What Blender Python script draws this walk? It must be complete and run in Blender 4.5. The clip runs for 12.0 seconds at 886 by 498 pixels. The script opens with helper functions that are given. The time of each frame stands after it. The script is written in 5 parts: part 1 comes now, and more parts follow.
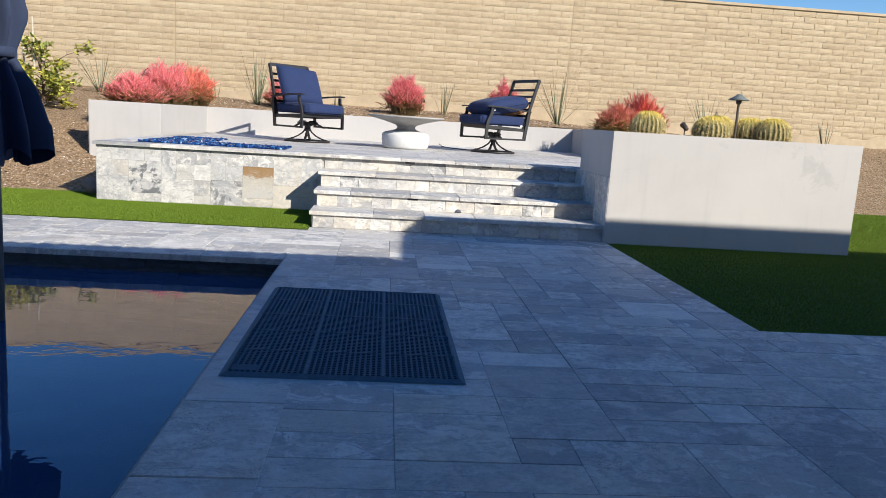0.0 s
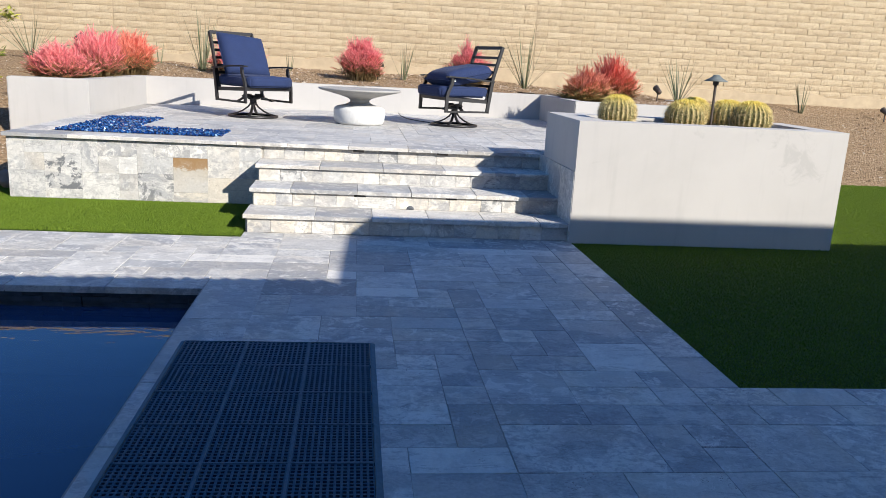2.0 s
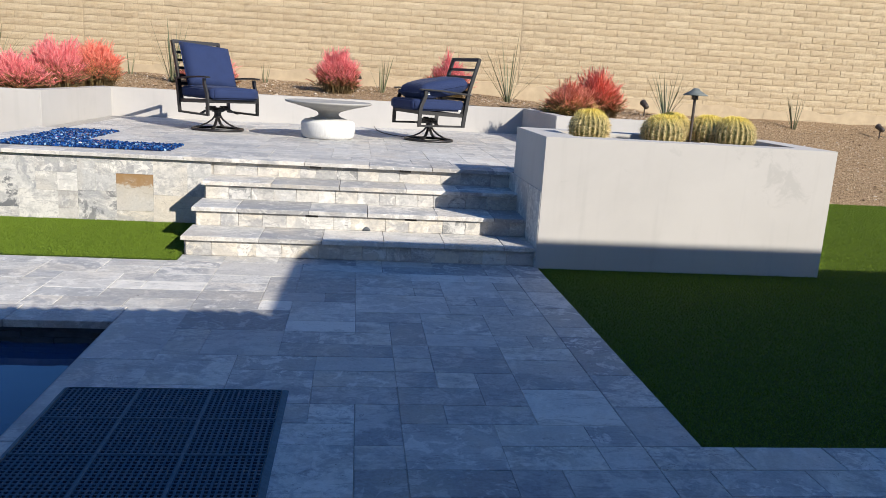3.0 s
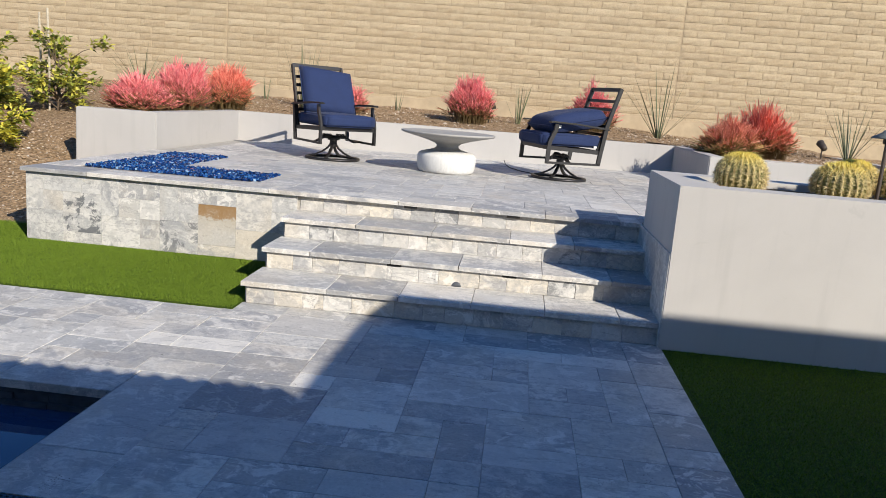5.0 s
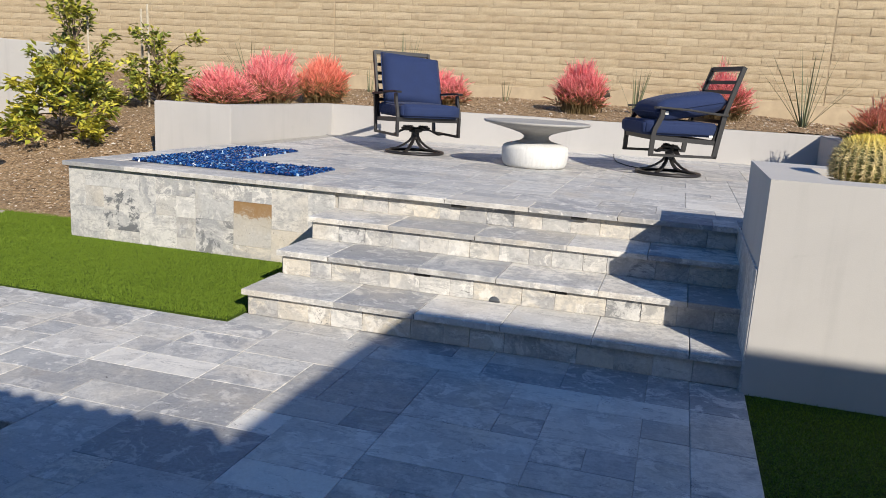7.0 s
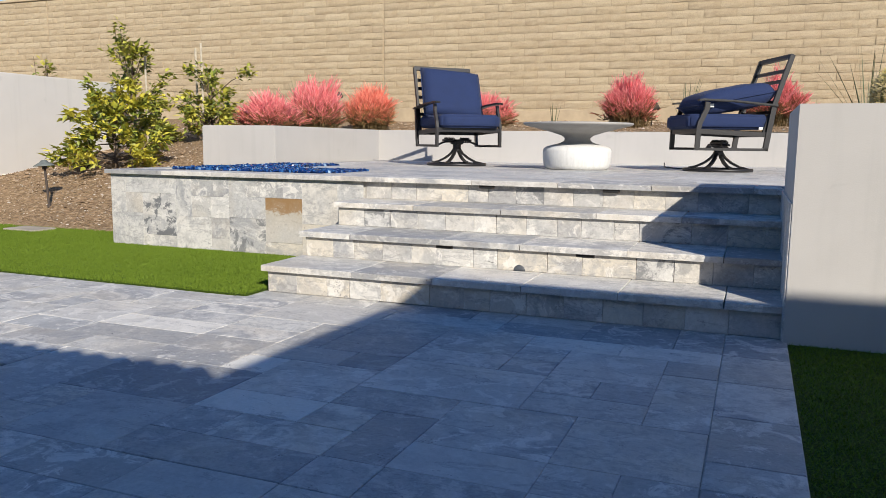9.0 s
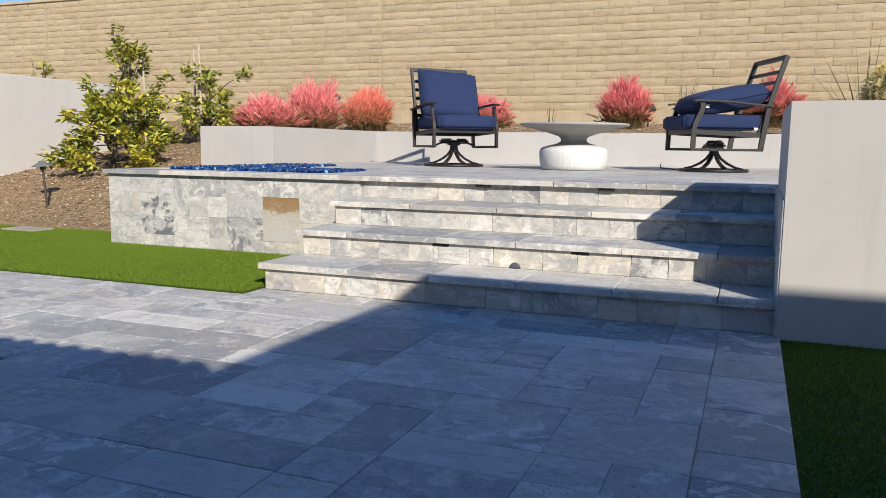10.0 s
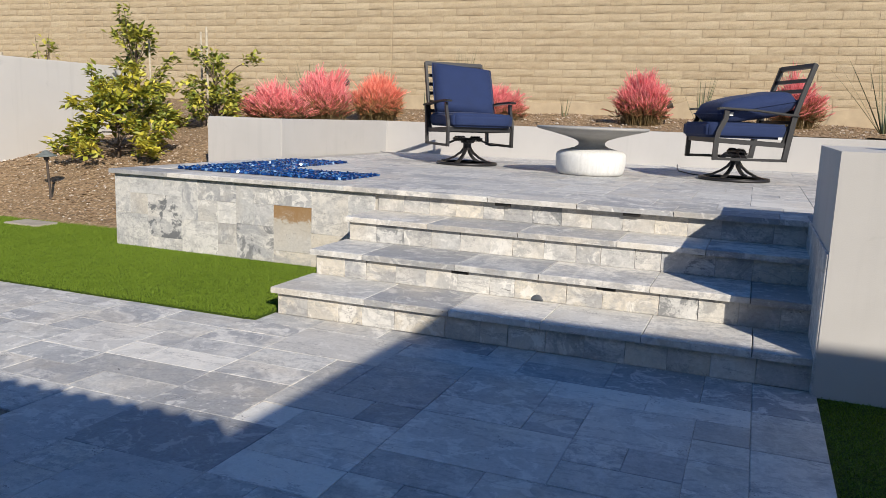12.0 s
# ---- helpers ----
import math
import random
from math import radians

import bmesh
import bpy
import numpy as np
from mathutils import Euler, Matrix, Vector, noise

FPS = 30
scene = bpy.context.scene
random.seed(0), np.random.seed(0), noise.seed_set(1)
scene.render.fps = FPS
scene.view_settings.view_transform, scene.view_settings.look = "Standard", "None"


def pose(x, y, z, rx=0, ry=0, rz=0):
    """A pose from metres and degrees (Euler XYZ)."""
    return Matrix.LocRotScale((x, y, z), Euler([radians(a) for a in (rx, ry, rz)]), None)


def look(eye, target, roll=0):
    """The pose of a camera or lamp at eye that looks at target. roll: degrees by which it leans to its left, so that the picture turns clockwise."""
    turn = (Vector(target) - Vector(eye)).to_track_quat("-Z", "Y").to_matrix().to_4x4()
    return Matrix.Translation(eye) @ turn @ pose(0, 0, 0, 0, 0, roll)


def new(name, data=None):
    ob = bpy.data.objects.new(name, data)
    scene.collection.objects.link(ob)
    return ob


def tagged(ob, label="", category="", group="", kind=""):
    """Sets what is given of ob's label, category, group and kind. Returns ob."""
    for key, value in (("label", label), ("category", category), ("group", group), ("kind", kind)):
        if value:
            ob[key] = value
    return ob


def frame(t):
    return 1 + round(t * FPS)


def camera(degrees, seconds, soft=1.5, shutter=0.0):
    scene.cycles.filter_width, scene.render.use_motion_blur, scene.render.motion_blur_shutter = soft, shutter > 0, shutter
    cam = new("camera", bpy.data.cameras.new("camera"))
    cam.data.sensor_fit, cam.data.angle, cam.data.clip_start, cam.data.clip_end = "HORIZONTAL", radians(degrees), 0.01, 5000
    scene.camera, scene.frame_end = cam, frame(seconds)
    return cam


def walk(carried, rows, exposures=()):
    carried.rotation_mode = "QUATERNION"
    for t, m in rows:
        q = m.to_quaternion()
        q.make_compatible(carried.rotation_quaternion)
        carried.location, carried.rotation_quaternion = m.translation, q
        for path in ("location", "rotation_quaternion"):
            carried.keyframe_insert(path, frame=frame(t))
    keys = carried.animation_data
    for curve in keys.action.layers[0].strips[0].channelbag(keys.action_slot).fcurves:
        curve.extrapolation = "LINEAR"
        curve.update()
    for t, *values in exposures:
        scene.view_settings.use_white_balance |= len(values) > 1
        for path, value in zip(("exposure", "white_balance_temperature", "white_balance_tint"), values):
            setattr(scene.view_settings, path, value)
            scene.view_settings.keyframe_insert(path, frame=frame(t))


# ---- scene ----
cam = camera(59.2, 12.0, soft=0.8)
METRES, EYE, TILT, LEAN, TURN = 5.3, 1.082, 0.0, 0.0, -4.7
ROWS = [
    (0.0, 0.0, 0.0, 0.0, 0.58, -9.35, -3.52),
    (0.5, -0.0073, 0.0179, 0.0344, 0.7, -12.4, -3.38),
    (1.0, -0.0045, 0.0438, 0.0638, 0.27, -13.95, -3.29),
    (1.5, 0.0175, 0.0897, 0.079, -0.49, -13.88, -3.06),
    (2.0, 0.0359, 0.1448, 0.0786, -1.4, -13.34, -3.06),
    (2.5, 0.0677, 0.1923, 0.0774, -2.04, -12.82, -3.21),
    (4.5, 0.1777, 0.4033, 0.0835, 6.7, -11.28, -4.56),
    (5.0, 0.1773, 0.457, 0.0829, 10.45, -11.07, -4.55),
    (5.5, 0.1939, 0.5161, 0.0796, 13.68, -11.15, -4.47),
    (6.0, 0.2137, 0.5748, 0.0802, 16.42, -11.6, -4.42),
    (6.5, 0.2335, 0.6248, 0.0743, 19.13, -11.87, -4.14),
    (7.0, 0.2759, 0.6688, 0.0678, 21.66, -11.96, -3.26),
    (9.0, 0.3246, 0.7041, -0.0356, 26.46, -7.74, -0.67),
    (9.5, 0.3252, 0.7003, -0.0376, 26.84, -7.57, -0.7),
    (10.0, 0.3294, 0.6996, -0.0411, 26.32, -7.49, -0.68),
    (10.5, 0.3314, 0.6985, -0.0407, 25.69, -7.36, -0.72),
    (11.0, 0.3268, 0.6984, -0.0398, 25.6, -7.61, -0.97),
    (11.5, 0.3091, 0.7109, -0.027, 26.05, -8.28, -1.43),
    (12.0, 0.2915, 0.7259, 0.0173, 26.59, -9.72, -2.07),
]
walk(cam, [(t, pose(0, 0, EYE, TILT, LEAN, TURN) @ pose(METRES * x, METRES * y, METRES * z, 90 + pitch, roll, yaw)) for t, x, y, z, yaw, pitch, roll in ROWS],
     exposures=[(0.0, 0.56, 6300, 10), (0.5, 0.74, 6200, 10), (1.0, 0.80, 6150, 10), (2.0, 0.64, 6250, 10), (2.5, 0.56, 6350, 10), (4.5, 0.40, 6450, 10), (6.0, 0.30, 6500, 10), (9.0, 0.29, 6450, 10), (12.0, 0.24, 6500, 10)])


# ---- light ----
SUN = Vector((0.754, -0.88, 0.665)).normalized()      # towards the sun
world = bpy.data.worlds.new("sky")
scene.world = world
world.use_nodes = True
wn = world.node_tree
sky = wn.nodes.new("ShaderNodeTexSky")
sky.sky_type, sky.sun_disc = "NISHITA", False
sky.sun_elevation, sky.sun_rotation = math.asin(SUN.z), math.atan2(SUN.x, SUN.y)
sky.air_density, sky.dust_density, sky.ozone_density = 1.0, 0.3, 3.0
bg = wn.nodes["Background"]
hue = wn.nodes.new("ShaderNodeHueSaturation")
hue.inputs["Saturation"].default_value = 1.3
hue.inputs["Hue"].default_value = 0.509
wn.links.new(sky.outputs[0], hue.inputs["Color"])
wn.links.new(hue.outputs[0], bg.inputs[0])
bg.inputs[1].default_value = 0.104
sun = new("sun", bpy.data.lights.new("sun", "SUN"))
sun.data.energy, sun.data.angle, sun.data.color = 4.8, radians(0.34), (1.0, 0.93, 0.82)
sun.matrix_world = look((0, 0, 20), Vector((0, 0, 20)) - SUN)


# ---- materials ----
class Nodes:
    """Short hand for building a node material."""

    def __init__(self, name, rough=0.7, metal=0.0):
        self.mat = bpy.data.materials.new(name)
        self.mat.use_nodes = True
        self.tree = self.mat.node_tree
        self.bsdf = self.tree.nodes["Principled BSDF"]
        self.put(self.bsdf, "Roughness", rough)
        self.put(self.bsdf, "Metallic", metal)

    def put(self, node, key, value):
        socket = node.inputs[key]
        if isinstance(value, bpy.types.NodeSocket):
            self.tree.links.new(value, socket)
        else:
            if socket.type == "RGBA" and len(value) == 3:
                value = (*value, 1)
            socket.default_value = value

    def node(self, kind, out=0, props=None, **inputs):
        n = self.tree.nodes.new("ShaderNode" + kind)
        for k, v in (props or {}).items():
            setattr(n, k, v)
        for k, v in inputs.items():
            self.put(n, int(k[1:]) if k[0] == "i" and k[1:].isdigit() else k.replace("_", " "), v)
        return n.outputs[out]

    def coords(self, kind="Object", stretch=None, shift=None):
        v = self.tree.nodes.new("ShaderNodeTexCoord").outputs[kind]
        if shift is not None:
            v = self.node("VectorMath", 0, {"operation": "ADD"}, i0=v, i1=shift)
        if stretch:
            v = self.node("VectorMath", 0, {"operation": "MULTIPLY"}, i0=v, i1=stretch)
        return v

    def noise(self, v, scale, detail=4.0, rough=0.55, warp=0.0, out=0):
        return self.node("TexNoise", out, None, Vector=v, Scale=scale, Detail=detail, Roughness=rough, Distortion=warp)

    def ramp(self, fac, *stops):
        n = self.tree.nodes.new("ShaderNodeValToRGB")
        self.put(n, "Fac", fac)
        e = n.color_ramp.elements
        while len(e) < len(stops):
            e.new(0.5)
        for el, (p, c) in zip(e, stops):
            el.position = p
            el.color = (c, c, c, 1) if isinstance(c, (int, float)) else (*c, 1)
        return n.outputs[0]

    def mix(self, fac, a, b, blend="MIX"):
        n = self.tree.nodes.new("ShaderNodeMix")
        n.data_type, n.blend_type = "RGBA", blend
        self.put(n, 0, fac)
        self.put(n, 6, a)
        self.put(n, 7, b)
        return n.outputs[2]

    def math(self, op, a, b=0.5):
        return self.node("Math", 0, {"operation": op}, i0=a, i1=b)

    def random(self, island=False):
        if island:
            return self.tree.nodes.new("ShaderNodeNewGeometry").outputs["Random Per Island"]
        return self.tree.nodes.new("ShaderNodeObjectInfo").outputs["Random"]

    def colour(self, c):
        self.put(self.bsdf, "Base Color", c)

    def bump(self, h, strength=0.3, distance=0.01):
        self.put(self.bsdf, "Normal", self.node("Bump", 0, None, Height=h, Strength=strength, Distance=distance))


def travertine(name, island=False, warm=0.0, dark=0.0, pale=0.0, rust=False):
    n = Nodes(name, 0.6)
    r = n.random(island)
    far = n.math("MULTIPLY", r, 37.0)
    away = n.node("CombineXYZ", 0, None, X=far, Y=n.math("MULTIPLY", r, 91.0), Z=far)
    v = n.coords("Object", shift=away)
    tone = n.ramp(n.math("FRACT", n.math("MULTIPLY", r, 7.13)), (0.0, (0.60, 0.575, 0.52)), (0.16, (0.47, 0.465, 0.445)), (0.3, (0.70, 0.665, 0.60)), (0.46, (0.29, 0.29, 0.288)),
                  (0.56, (0.65, 0.605, 0.525)), (0.70, (0.41, 0.405, 0.395)), (0.84, (0.74, 0.705, 0.635)), (1.0, (0.54, 0.525, 0.485)))
    if pale:
        tone = n.mix(pale, tone, (0.60, 0.585, 0.55))
    if warm:
        tone = n.mix(warm, tone, (0.62, 0.52, 0.36))
    # broad grey clouds, more on some stones than on others
    much = n.math("FRACT", n.math("MULTIPLY", r, 23.7))
    cloud = n.noise(v, 3.4, 9, 0.62, 0.7)
    tone = n.mix(n.math("MULTIPLY", n.ramp(cloud, (0.47, 0.0), (0.56, 0.95)), n.math("ADD", n.math("MULTIPLY", much, 0.75), 0.15)), tone, (0.30, 0.303, 0.31))
    mottle = n.noise(v, 19.0, 8, 0.75, 0.5)
    tone = n.mix(n.math("MULTIPLY", n.ramp(mottle, (0.44, 0.75), (0.52, 0.0)), n.math("FRACT", n.math("MULTIPLY", r, 11.9))), tone, (0.31, 0.305, 0.30))
    # chalky patches with torn edges
    other = n.math("FRACT", n.math("MULTIPLY", r, 41.3))
    chalk = n.noise(v, 8.5, 10, 0.72, 0.9)
    tone = n.mix(n.math("MULTIPLY", n.ramp(chalk, (0.53, 0.0), (0.575, 0.85)), n.math("ADD", n.math("MULTIPLY", other, 0.75), 0.15)), tone, (0.76, 0.73, 0.67))
    # fine dark veining along the bed of the stone
    vein = n.noise(n.coords("Object", (1.6, 6.0, 6.0), away), 2.4, 10, 0.78, 1.1)
    tone = n.mix(n.ramp(vein, (0.555, 0.0), (0.585, 0.6), (0.62, 0.0)), tone, (0.21, 0.205, 0.205))
    beige = n.noise(v, 1.9, 4, 0.6)
    tone = n.mix(n.ramp(beige, (0.5, 0.0), (0.7, 0.45)), tone, (0.56, 0.49, 0.385))
    grain = n.noise(v, 60.0, 5, 0.75)
    tone = n.mix(0.6, tone, n.ramp(grain, (0.3, 0.25), (0.7, 0.68)), "SOFT_LIGHT")
    if rust:
        up = n.node("SeparateXYZ", 1, None, Vector=n.coords("Generated"))
        level = n.math("ADD", n.math("MULTIPLY", up, 0.62), n.math("MULTIPLY", n.noise(v, 11.0, 10, 0.8, 0.6), 0.75))
        tone = n.mix(n.ramp(level, (0.50, 0.05), (0.85, 0.45)), tone, (0.45, 0.36, 0.22))
        tone = n.mix(n.ramp(level, (0.78, 0.0), (0.84, 0.75), (0.95, 0.9)), tone, (0.27, 0.145, 0.045))
    if dark:
        tone = n.mix(n.ramp(n.noise(v, 5.0, 9, 0.7, 0.5), (0.51, 0.0), (0.545, dark)), tone, (0.14, 0.145, 0.15))
    pit = n.node("TexVoronoi", 0, None, Vector=v, Scale=95.0)
    where = n.ramp(n.noise(v, 5.0, 5, 0.65), (0.60, 0.0), (0.66, 1.0))
    pits = n.math("MULTIPLY", n.ramp(pit, (0.18, 1.0), (0.34, 0.0)), where)
    hole = n.ramp(n.noise(n.coords("Object", (1.0, 2.2, 2.2), away), 14.0, 5, 0.7, 0.7), (0.70, 0.0), (0.72, 1.0))
    pits = n.math("MAXIMUM", pits, hole)
    n.colour(n.mix(n.math("MULTIPLY", pits, 0.85), tone, (0.09, 0.085, 0.08)))
    h = n.math("SUBTRACT", n.math("ADD", n.math("MULTIPLY", grain, 0.35), n.math("MULTIPLY", chalk, 0.8)), pits)
    n.bump(h, 0.4, 0.005)
    n.put(n.bsdf, "Roughness", n.ramp(cloud, (0.3, 0.48), (0.7, 0.7)))
    return n.mat


def stucco(name, c, dirt=0.5, stain=None):
    n = Nodes(name, 0.9)
    v = n.coords()
    a, b = n.noise(v, 1.3, 5, 0.6, 0.6), n.noise(v, 160, 3, 0.6)
    col = n.mix(n.ramp(a, (0.35, 0.0), (0.75, dirt)), c, tuple(x * 0.72 for x in c))
    drip = n.noise(n.coords("Object", (6, 6, 0.5)), 1.6, 4)
    col = n.mix(n.ramp(drip, (0.55, 0.0), (0.8, 0.22)), col, tuple(x * 0.6 for x in c))
    patch = n.noise(v, 2.4, 6, 0.7, 1.0)
    col = n.mix(n.ramp(patch, (0.62, 0.0), (0.68, 0.25)), col, tuple(x * 0.7 for x in c))
    if stain:
        gap = n.node("VectorMath", 1, {"operation": "DISTANCE"}, i0=v, i1=stain)
        spot = n.math("ADD", gap, n.math("MULTIPLY", n.noise(v, 4.5, 10, 0.75, 1.0), 1.5))
        col = n.mix(n.ramp(spot, (0.78, 0.3), (0.95, 0.0)), col, tuple(x * 0.58 for x in c))
    n.colour(col)
    n.bump(n.math("ADD", n.math("MULTIPLY", b, 0.6), n.noise(v, 18, 4)), 0.12, 0.006)
    return n.mat


def block_stone(name, island=False):
    n = Nodes(name, 0.92)
    r = n.random(island)
    v = n.coords("Object", shift=n.node("CombineXYZ", 0, None, X=n.math("MULTIPLY", r, 20.0), Y=r, Z=n.math("MULTIPLY", r, 60.0)))
    tone = n.ramp(r, (0.0, (0.40, 0.305, 0.185)), (0.3, (0.46, 0.36, 0.225)), (0.6, (0.43, 0.33, 0.20)), (0.85, (0.49, 0.39, 0.25)), (1.0, (0.39, 0.30, 0.185)))
    tone = n.mix(n.ramp(n.noise(v, 7, 6, 0.65), (0.35, 0.0), (0.75, 0.5)), tone, (0.54, 0.44, 0.295))
    grain = n.noise(v, 55, 4, 0.7)
    tone = n.mix(n.ramp(grain, (0.3, 0.35), (0.55, 0.0)), tone, (0.25, 0.19, 0.125))
    n.colour(tone)
    n.bump(n.math("ADD", grain, n.noise(v, 11, 5, 0.65)), 0.8, 0.016)
    return n.mat


def mortar():
    n = Nodes("mortar_tan", 0.95)
    v = n.coords()
    n.colour(n.mix(n.noise(v, 3, 5), (0.34, 0.26, 0.16), (0.44, 0.345, 0.225)))
    n.bump(n.noise(v, 60, 4), 0.4, 0.006)
    return n.mat


def turf(name, sheet):
    n = Nodes(name, 0.8)
    n.put(n.bsdf, "Specular IOR Level", 0.12)
    v = n.coords()
    big = n.noise(v, 1.6, 4, 0.6)
    c = n.mix(big, (0.095, 0.155, 0.010), (0.14, 0.205, 0.017))
    if sheet:
        # Near-black flecks put the shade between blades into the backing's colour.
        c = n.mix(n.ramp(n.noise(v, 130, 3), (0.40, 0.9), (0.75, 0.15)), c, (0.012, 0.026, 0.003))
        n.bump(n.noise(v, 150, 3), 0.6, 0.02)
    else:
        c = n.mix(n.ramp(n.random(True), (0.0, 0.0), (1.0, 0.7)), c, (0.165, 0.245, 0.038))
    n.colour(c)
    return n.mat


def gravel_soil():
    n = Nodes("granite_soil", 0.95)
    v = n.coords()
    cell = n.node("TexVoronoi", 1, None, Vector=v, Scale=38.0)
    g = n.node("RGBToBW", 0, None, Color=cell)
    c = n.ramp(g, (0.0, (0.13, 0.085, 0.042)), (0.35, (0.245, 0.16, 0.082)), (0.7, (0.33, 0.22, 0.12)), (1.0, (0.50, 0.39, 0.26)))
    c = n.mix(n.ramp(n.noise(v, 1.1, 5, 0.6), (0.35, 0.0), (0.7, 0.4)), c, (0.26, 0.175, 0.095))
    n.colour(c)
    n.bump(n.math("ADD", n.node("TexVoronoi", 0, None, Vector=v, Scale=38.0), n.noise(v, 12, 5)), 0.9, 0.025)
    return n.mat


def pebble():
    n = Nodes("pebbles", 0.9)
    r = n.random(True)
    n.colour(n.ramp(r, (0.0, (0.14, 0.09, 0.05)), (0.4, (0.28, 0.185, 0.105)), (0.75, (0.39, 0.28, 0.17)), (0.92, (0.45, 0.36, 0.27)), (1.0, (0.65, 0.59, 0.51))))
    n.bump(n.noise(n.coords(), 120, 3), 0.4, 0.004)
    return n.mat


def metal_paint(name, c, rough=0.42):
    n = Nodes(name, rough)
    v = n.coords()
    n.colour(n.mix(n.ramp(n.noise(v, 30, 4), (0.4, 0.0), (0.8, 0.4)), c, tuple(x * 1.8 + 0.006 for x in c)))
    n.bump(n.noise(v, 300, 2), 0.1, 0.001)
    return n.mat


def fabric(name, c):
    n = Nodes(name, 0.85)
    v = n.coords()
    n.colour(n.mix(n.noise(v, 6, 5), tuple(x * 0.8 for x in c), tuple(x * 1.2 for x in c)))
    weave = n.node("TexWave", 0, None, Vector=v, Scale=180.0, Distortion=1.0)
    n.bump(n.math("ADD", n.math("MULTIPLY", weave, 0.25), n.noise(v, 9, 4)), 0.3, 0.01)
    n.put(n.bsdf, "Sheen Weight", 0.04)
    return n.mat


def concrete(name, c, lines):
    n = Nodes(name, 0.8)
    v = n.coords()
    s = n.noise(n.coords("Object", (28, 28, 1.2) if lines else (5, 5, 5)), 1.5, 5)
    col = n.mix(n.ramp(s, (0.35, 0.0), (0.7, 0.5)), c, tuple(x * 0.72 for x in c))
    n.colour(n.mix(n.ramp(n.noise(v, 40, 4), (0.5, 0.0), (0.8, 0.3)), col, tuple(x * 0.6 for x in c)))
    n.bump(n.math("ADD", s, n.noise(v, 80, 3)), 0.25, 0.004)
    return n.mat


def firestick(name, low, high, foot):
    n = Nodes(name, 0.6)
    z = n.node("SeparateXYZ", 2, None, Vector=n.coords("Generated"))
    r = n.random(True)
    level = n.math("ADD", z, n.math("MULTIPLY", n.math("SUBTRACT", r, 0.5), 0.45))
    tint = n.math("FRACT", n.math("MULTIPLY", r, 13.0))
    top = n.mix(tint, low, high)
    c = n.ramp(level, (0.0, (0.10, 0.075, 0.025)), (0.22, foot), (0.5, low))
    n.colour(n.mix(n.ramp(level, (0.25, 0.0), (0.55, 0.9)), c, top))
    return n.mat


def leafy(name, dark, light, yellow):
    n = Nodes(name, 0.5)
    r = n.random(True)
    c = n.ramp(r, (0.0, dark), (0.55, light), (0.82, yellow), (1.0, tuple(min(1, x * 1.3) for x in yellow)))
    n.colour(n.mix(n.ramp(n.noise(n.coords(), 2.6, 2), (0.46, 0.0), (0.62, 0.75)), c, yellow))
    return n.mat


def plain(name, c, rough=0.7, scale=12.0, vary=0.35, metal=0.0):
    n = Nodes(name, rough, metal)
    v = n.coords()
    n.colour(n.mix(n.ramp(n.noise(v, scale, 5, 0.6), (0.3, 0.0), (0.75, 1.0)), c, tuple(x * (1 - vary) for x in c)))
    n.bump(n.noise(v, scale * 8, 3), 0.2, 0.003)
    return n.mat


def pool_water():
    n = Nodes("pool_water", 0.015)
    v = n.coords()
    # Blue put into the body colour makes up for a dim sky reflection.
    n.colour((0.034, 0.080, 0.175))
    n.put(n.bsdf, "Transmission Weight", 0.3)
    n.put(n.bsdf, "IOR", 1.45)
    w = n.noise(n.coords("Object", (1.0, 2.2, 1)), 2.2, 3, 0.5, 0.4)
    n.bump(n.math("ADD", w, n.math("MULTIPLY", n.noise(v, 9, 2), 0.25)), 0.03, 0.05)
    return n.mat


def blue_glass():
    n = Nodes("cobalt_glass", 0.08)
    r = n.random(True)
    n.colour(n.ramp(r, (0.0, (0.003, 0.010, 0.04)), (0.45, (0.006, 0.028, 0.12)), (0.78, (0.012, 0.06, 0.22)), (0.94, (0.05, 0.16, 0.34)), (1.0, (0.3, 0.42, 0.55))))
    n.put(n.bsdf, "Coat Weight", 0.6)
    return n.mat


def cactus_skin():
    n = Nodes("cactus_skin", 0.6)
    v = n.coords()
    z = n.node("SeparateXYZ", 2, None, Vector=n.coords("Generated"))
    c = n.mix(n.noise(v, 14, 4), (0.15, 0.155, 0.04), (0.26, 0.25, 0.07))
    n.colour(n.mix(n.ramp(z, (0.75, 0.0), (0.97, 0.8)), c, (0.48, 0.42, 0.06)))
    return n.mat


PAVER = travertine("silver_travertine")
COPING = travertine("smooth_grey_coping", pale=0.55)
PAVER_MANY = travertine("silver_travertine_mixed", island=True)
CLAD = travertine("pale_silver_travertine", pale=0.45)
TILE_WARM = travertine("cream_travertine", warm=0.38, pale=0.45)
TILE_DARK = travertine("veined_travertine", dark=0.75, pale=0.7)
TILE_CHARCOAL = travertine("charcoal_travertine", dark=0.95, pale=0.8)
RUST = travertine("rust_stained_travertine", warm=0.08, pale=0.5, rust=True)
TILE_ROUGH = travertine("split_travertine", dark=0.4, pale=0.4, warm=0.12)
PATIO_STONE = travertine("pale_patio_travertine", pale=0.35)
BED = plain("joint_sand", (0.44, 0.415, 0.37), 0.95, 20)
STUCCO = stucco("warm_grey_stucco", (0.50, 0.475, 0.44), 0.3)
STUCCO_STAINED = stucco("stained_grey_stucco", (0.50, 0.475, 0.44), 0.3, (4.22, 7.46, 0.86))
STUCCO_GREY = stucco("cool_grey_stucco", (0.445, 0.425, 0.40), 0.3)
STUCCO_WHITE = stucco("pale_stucco", (0.56, 0.535, 0.50), 0.2)
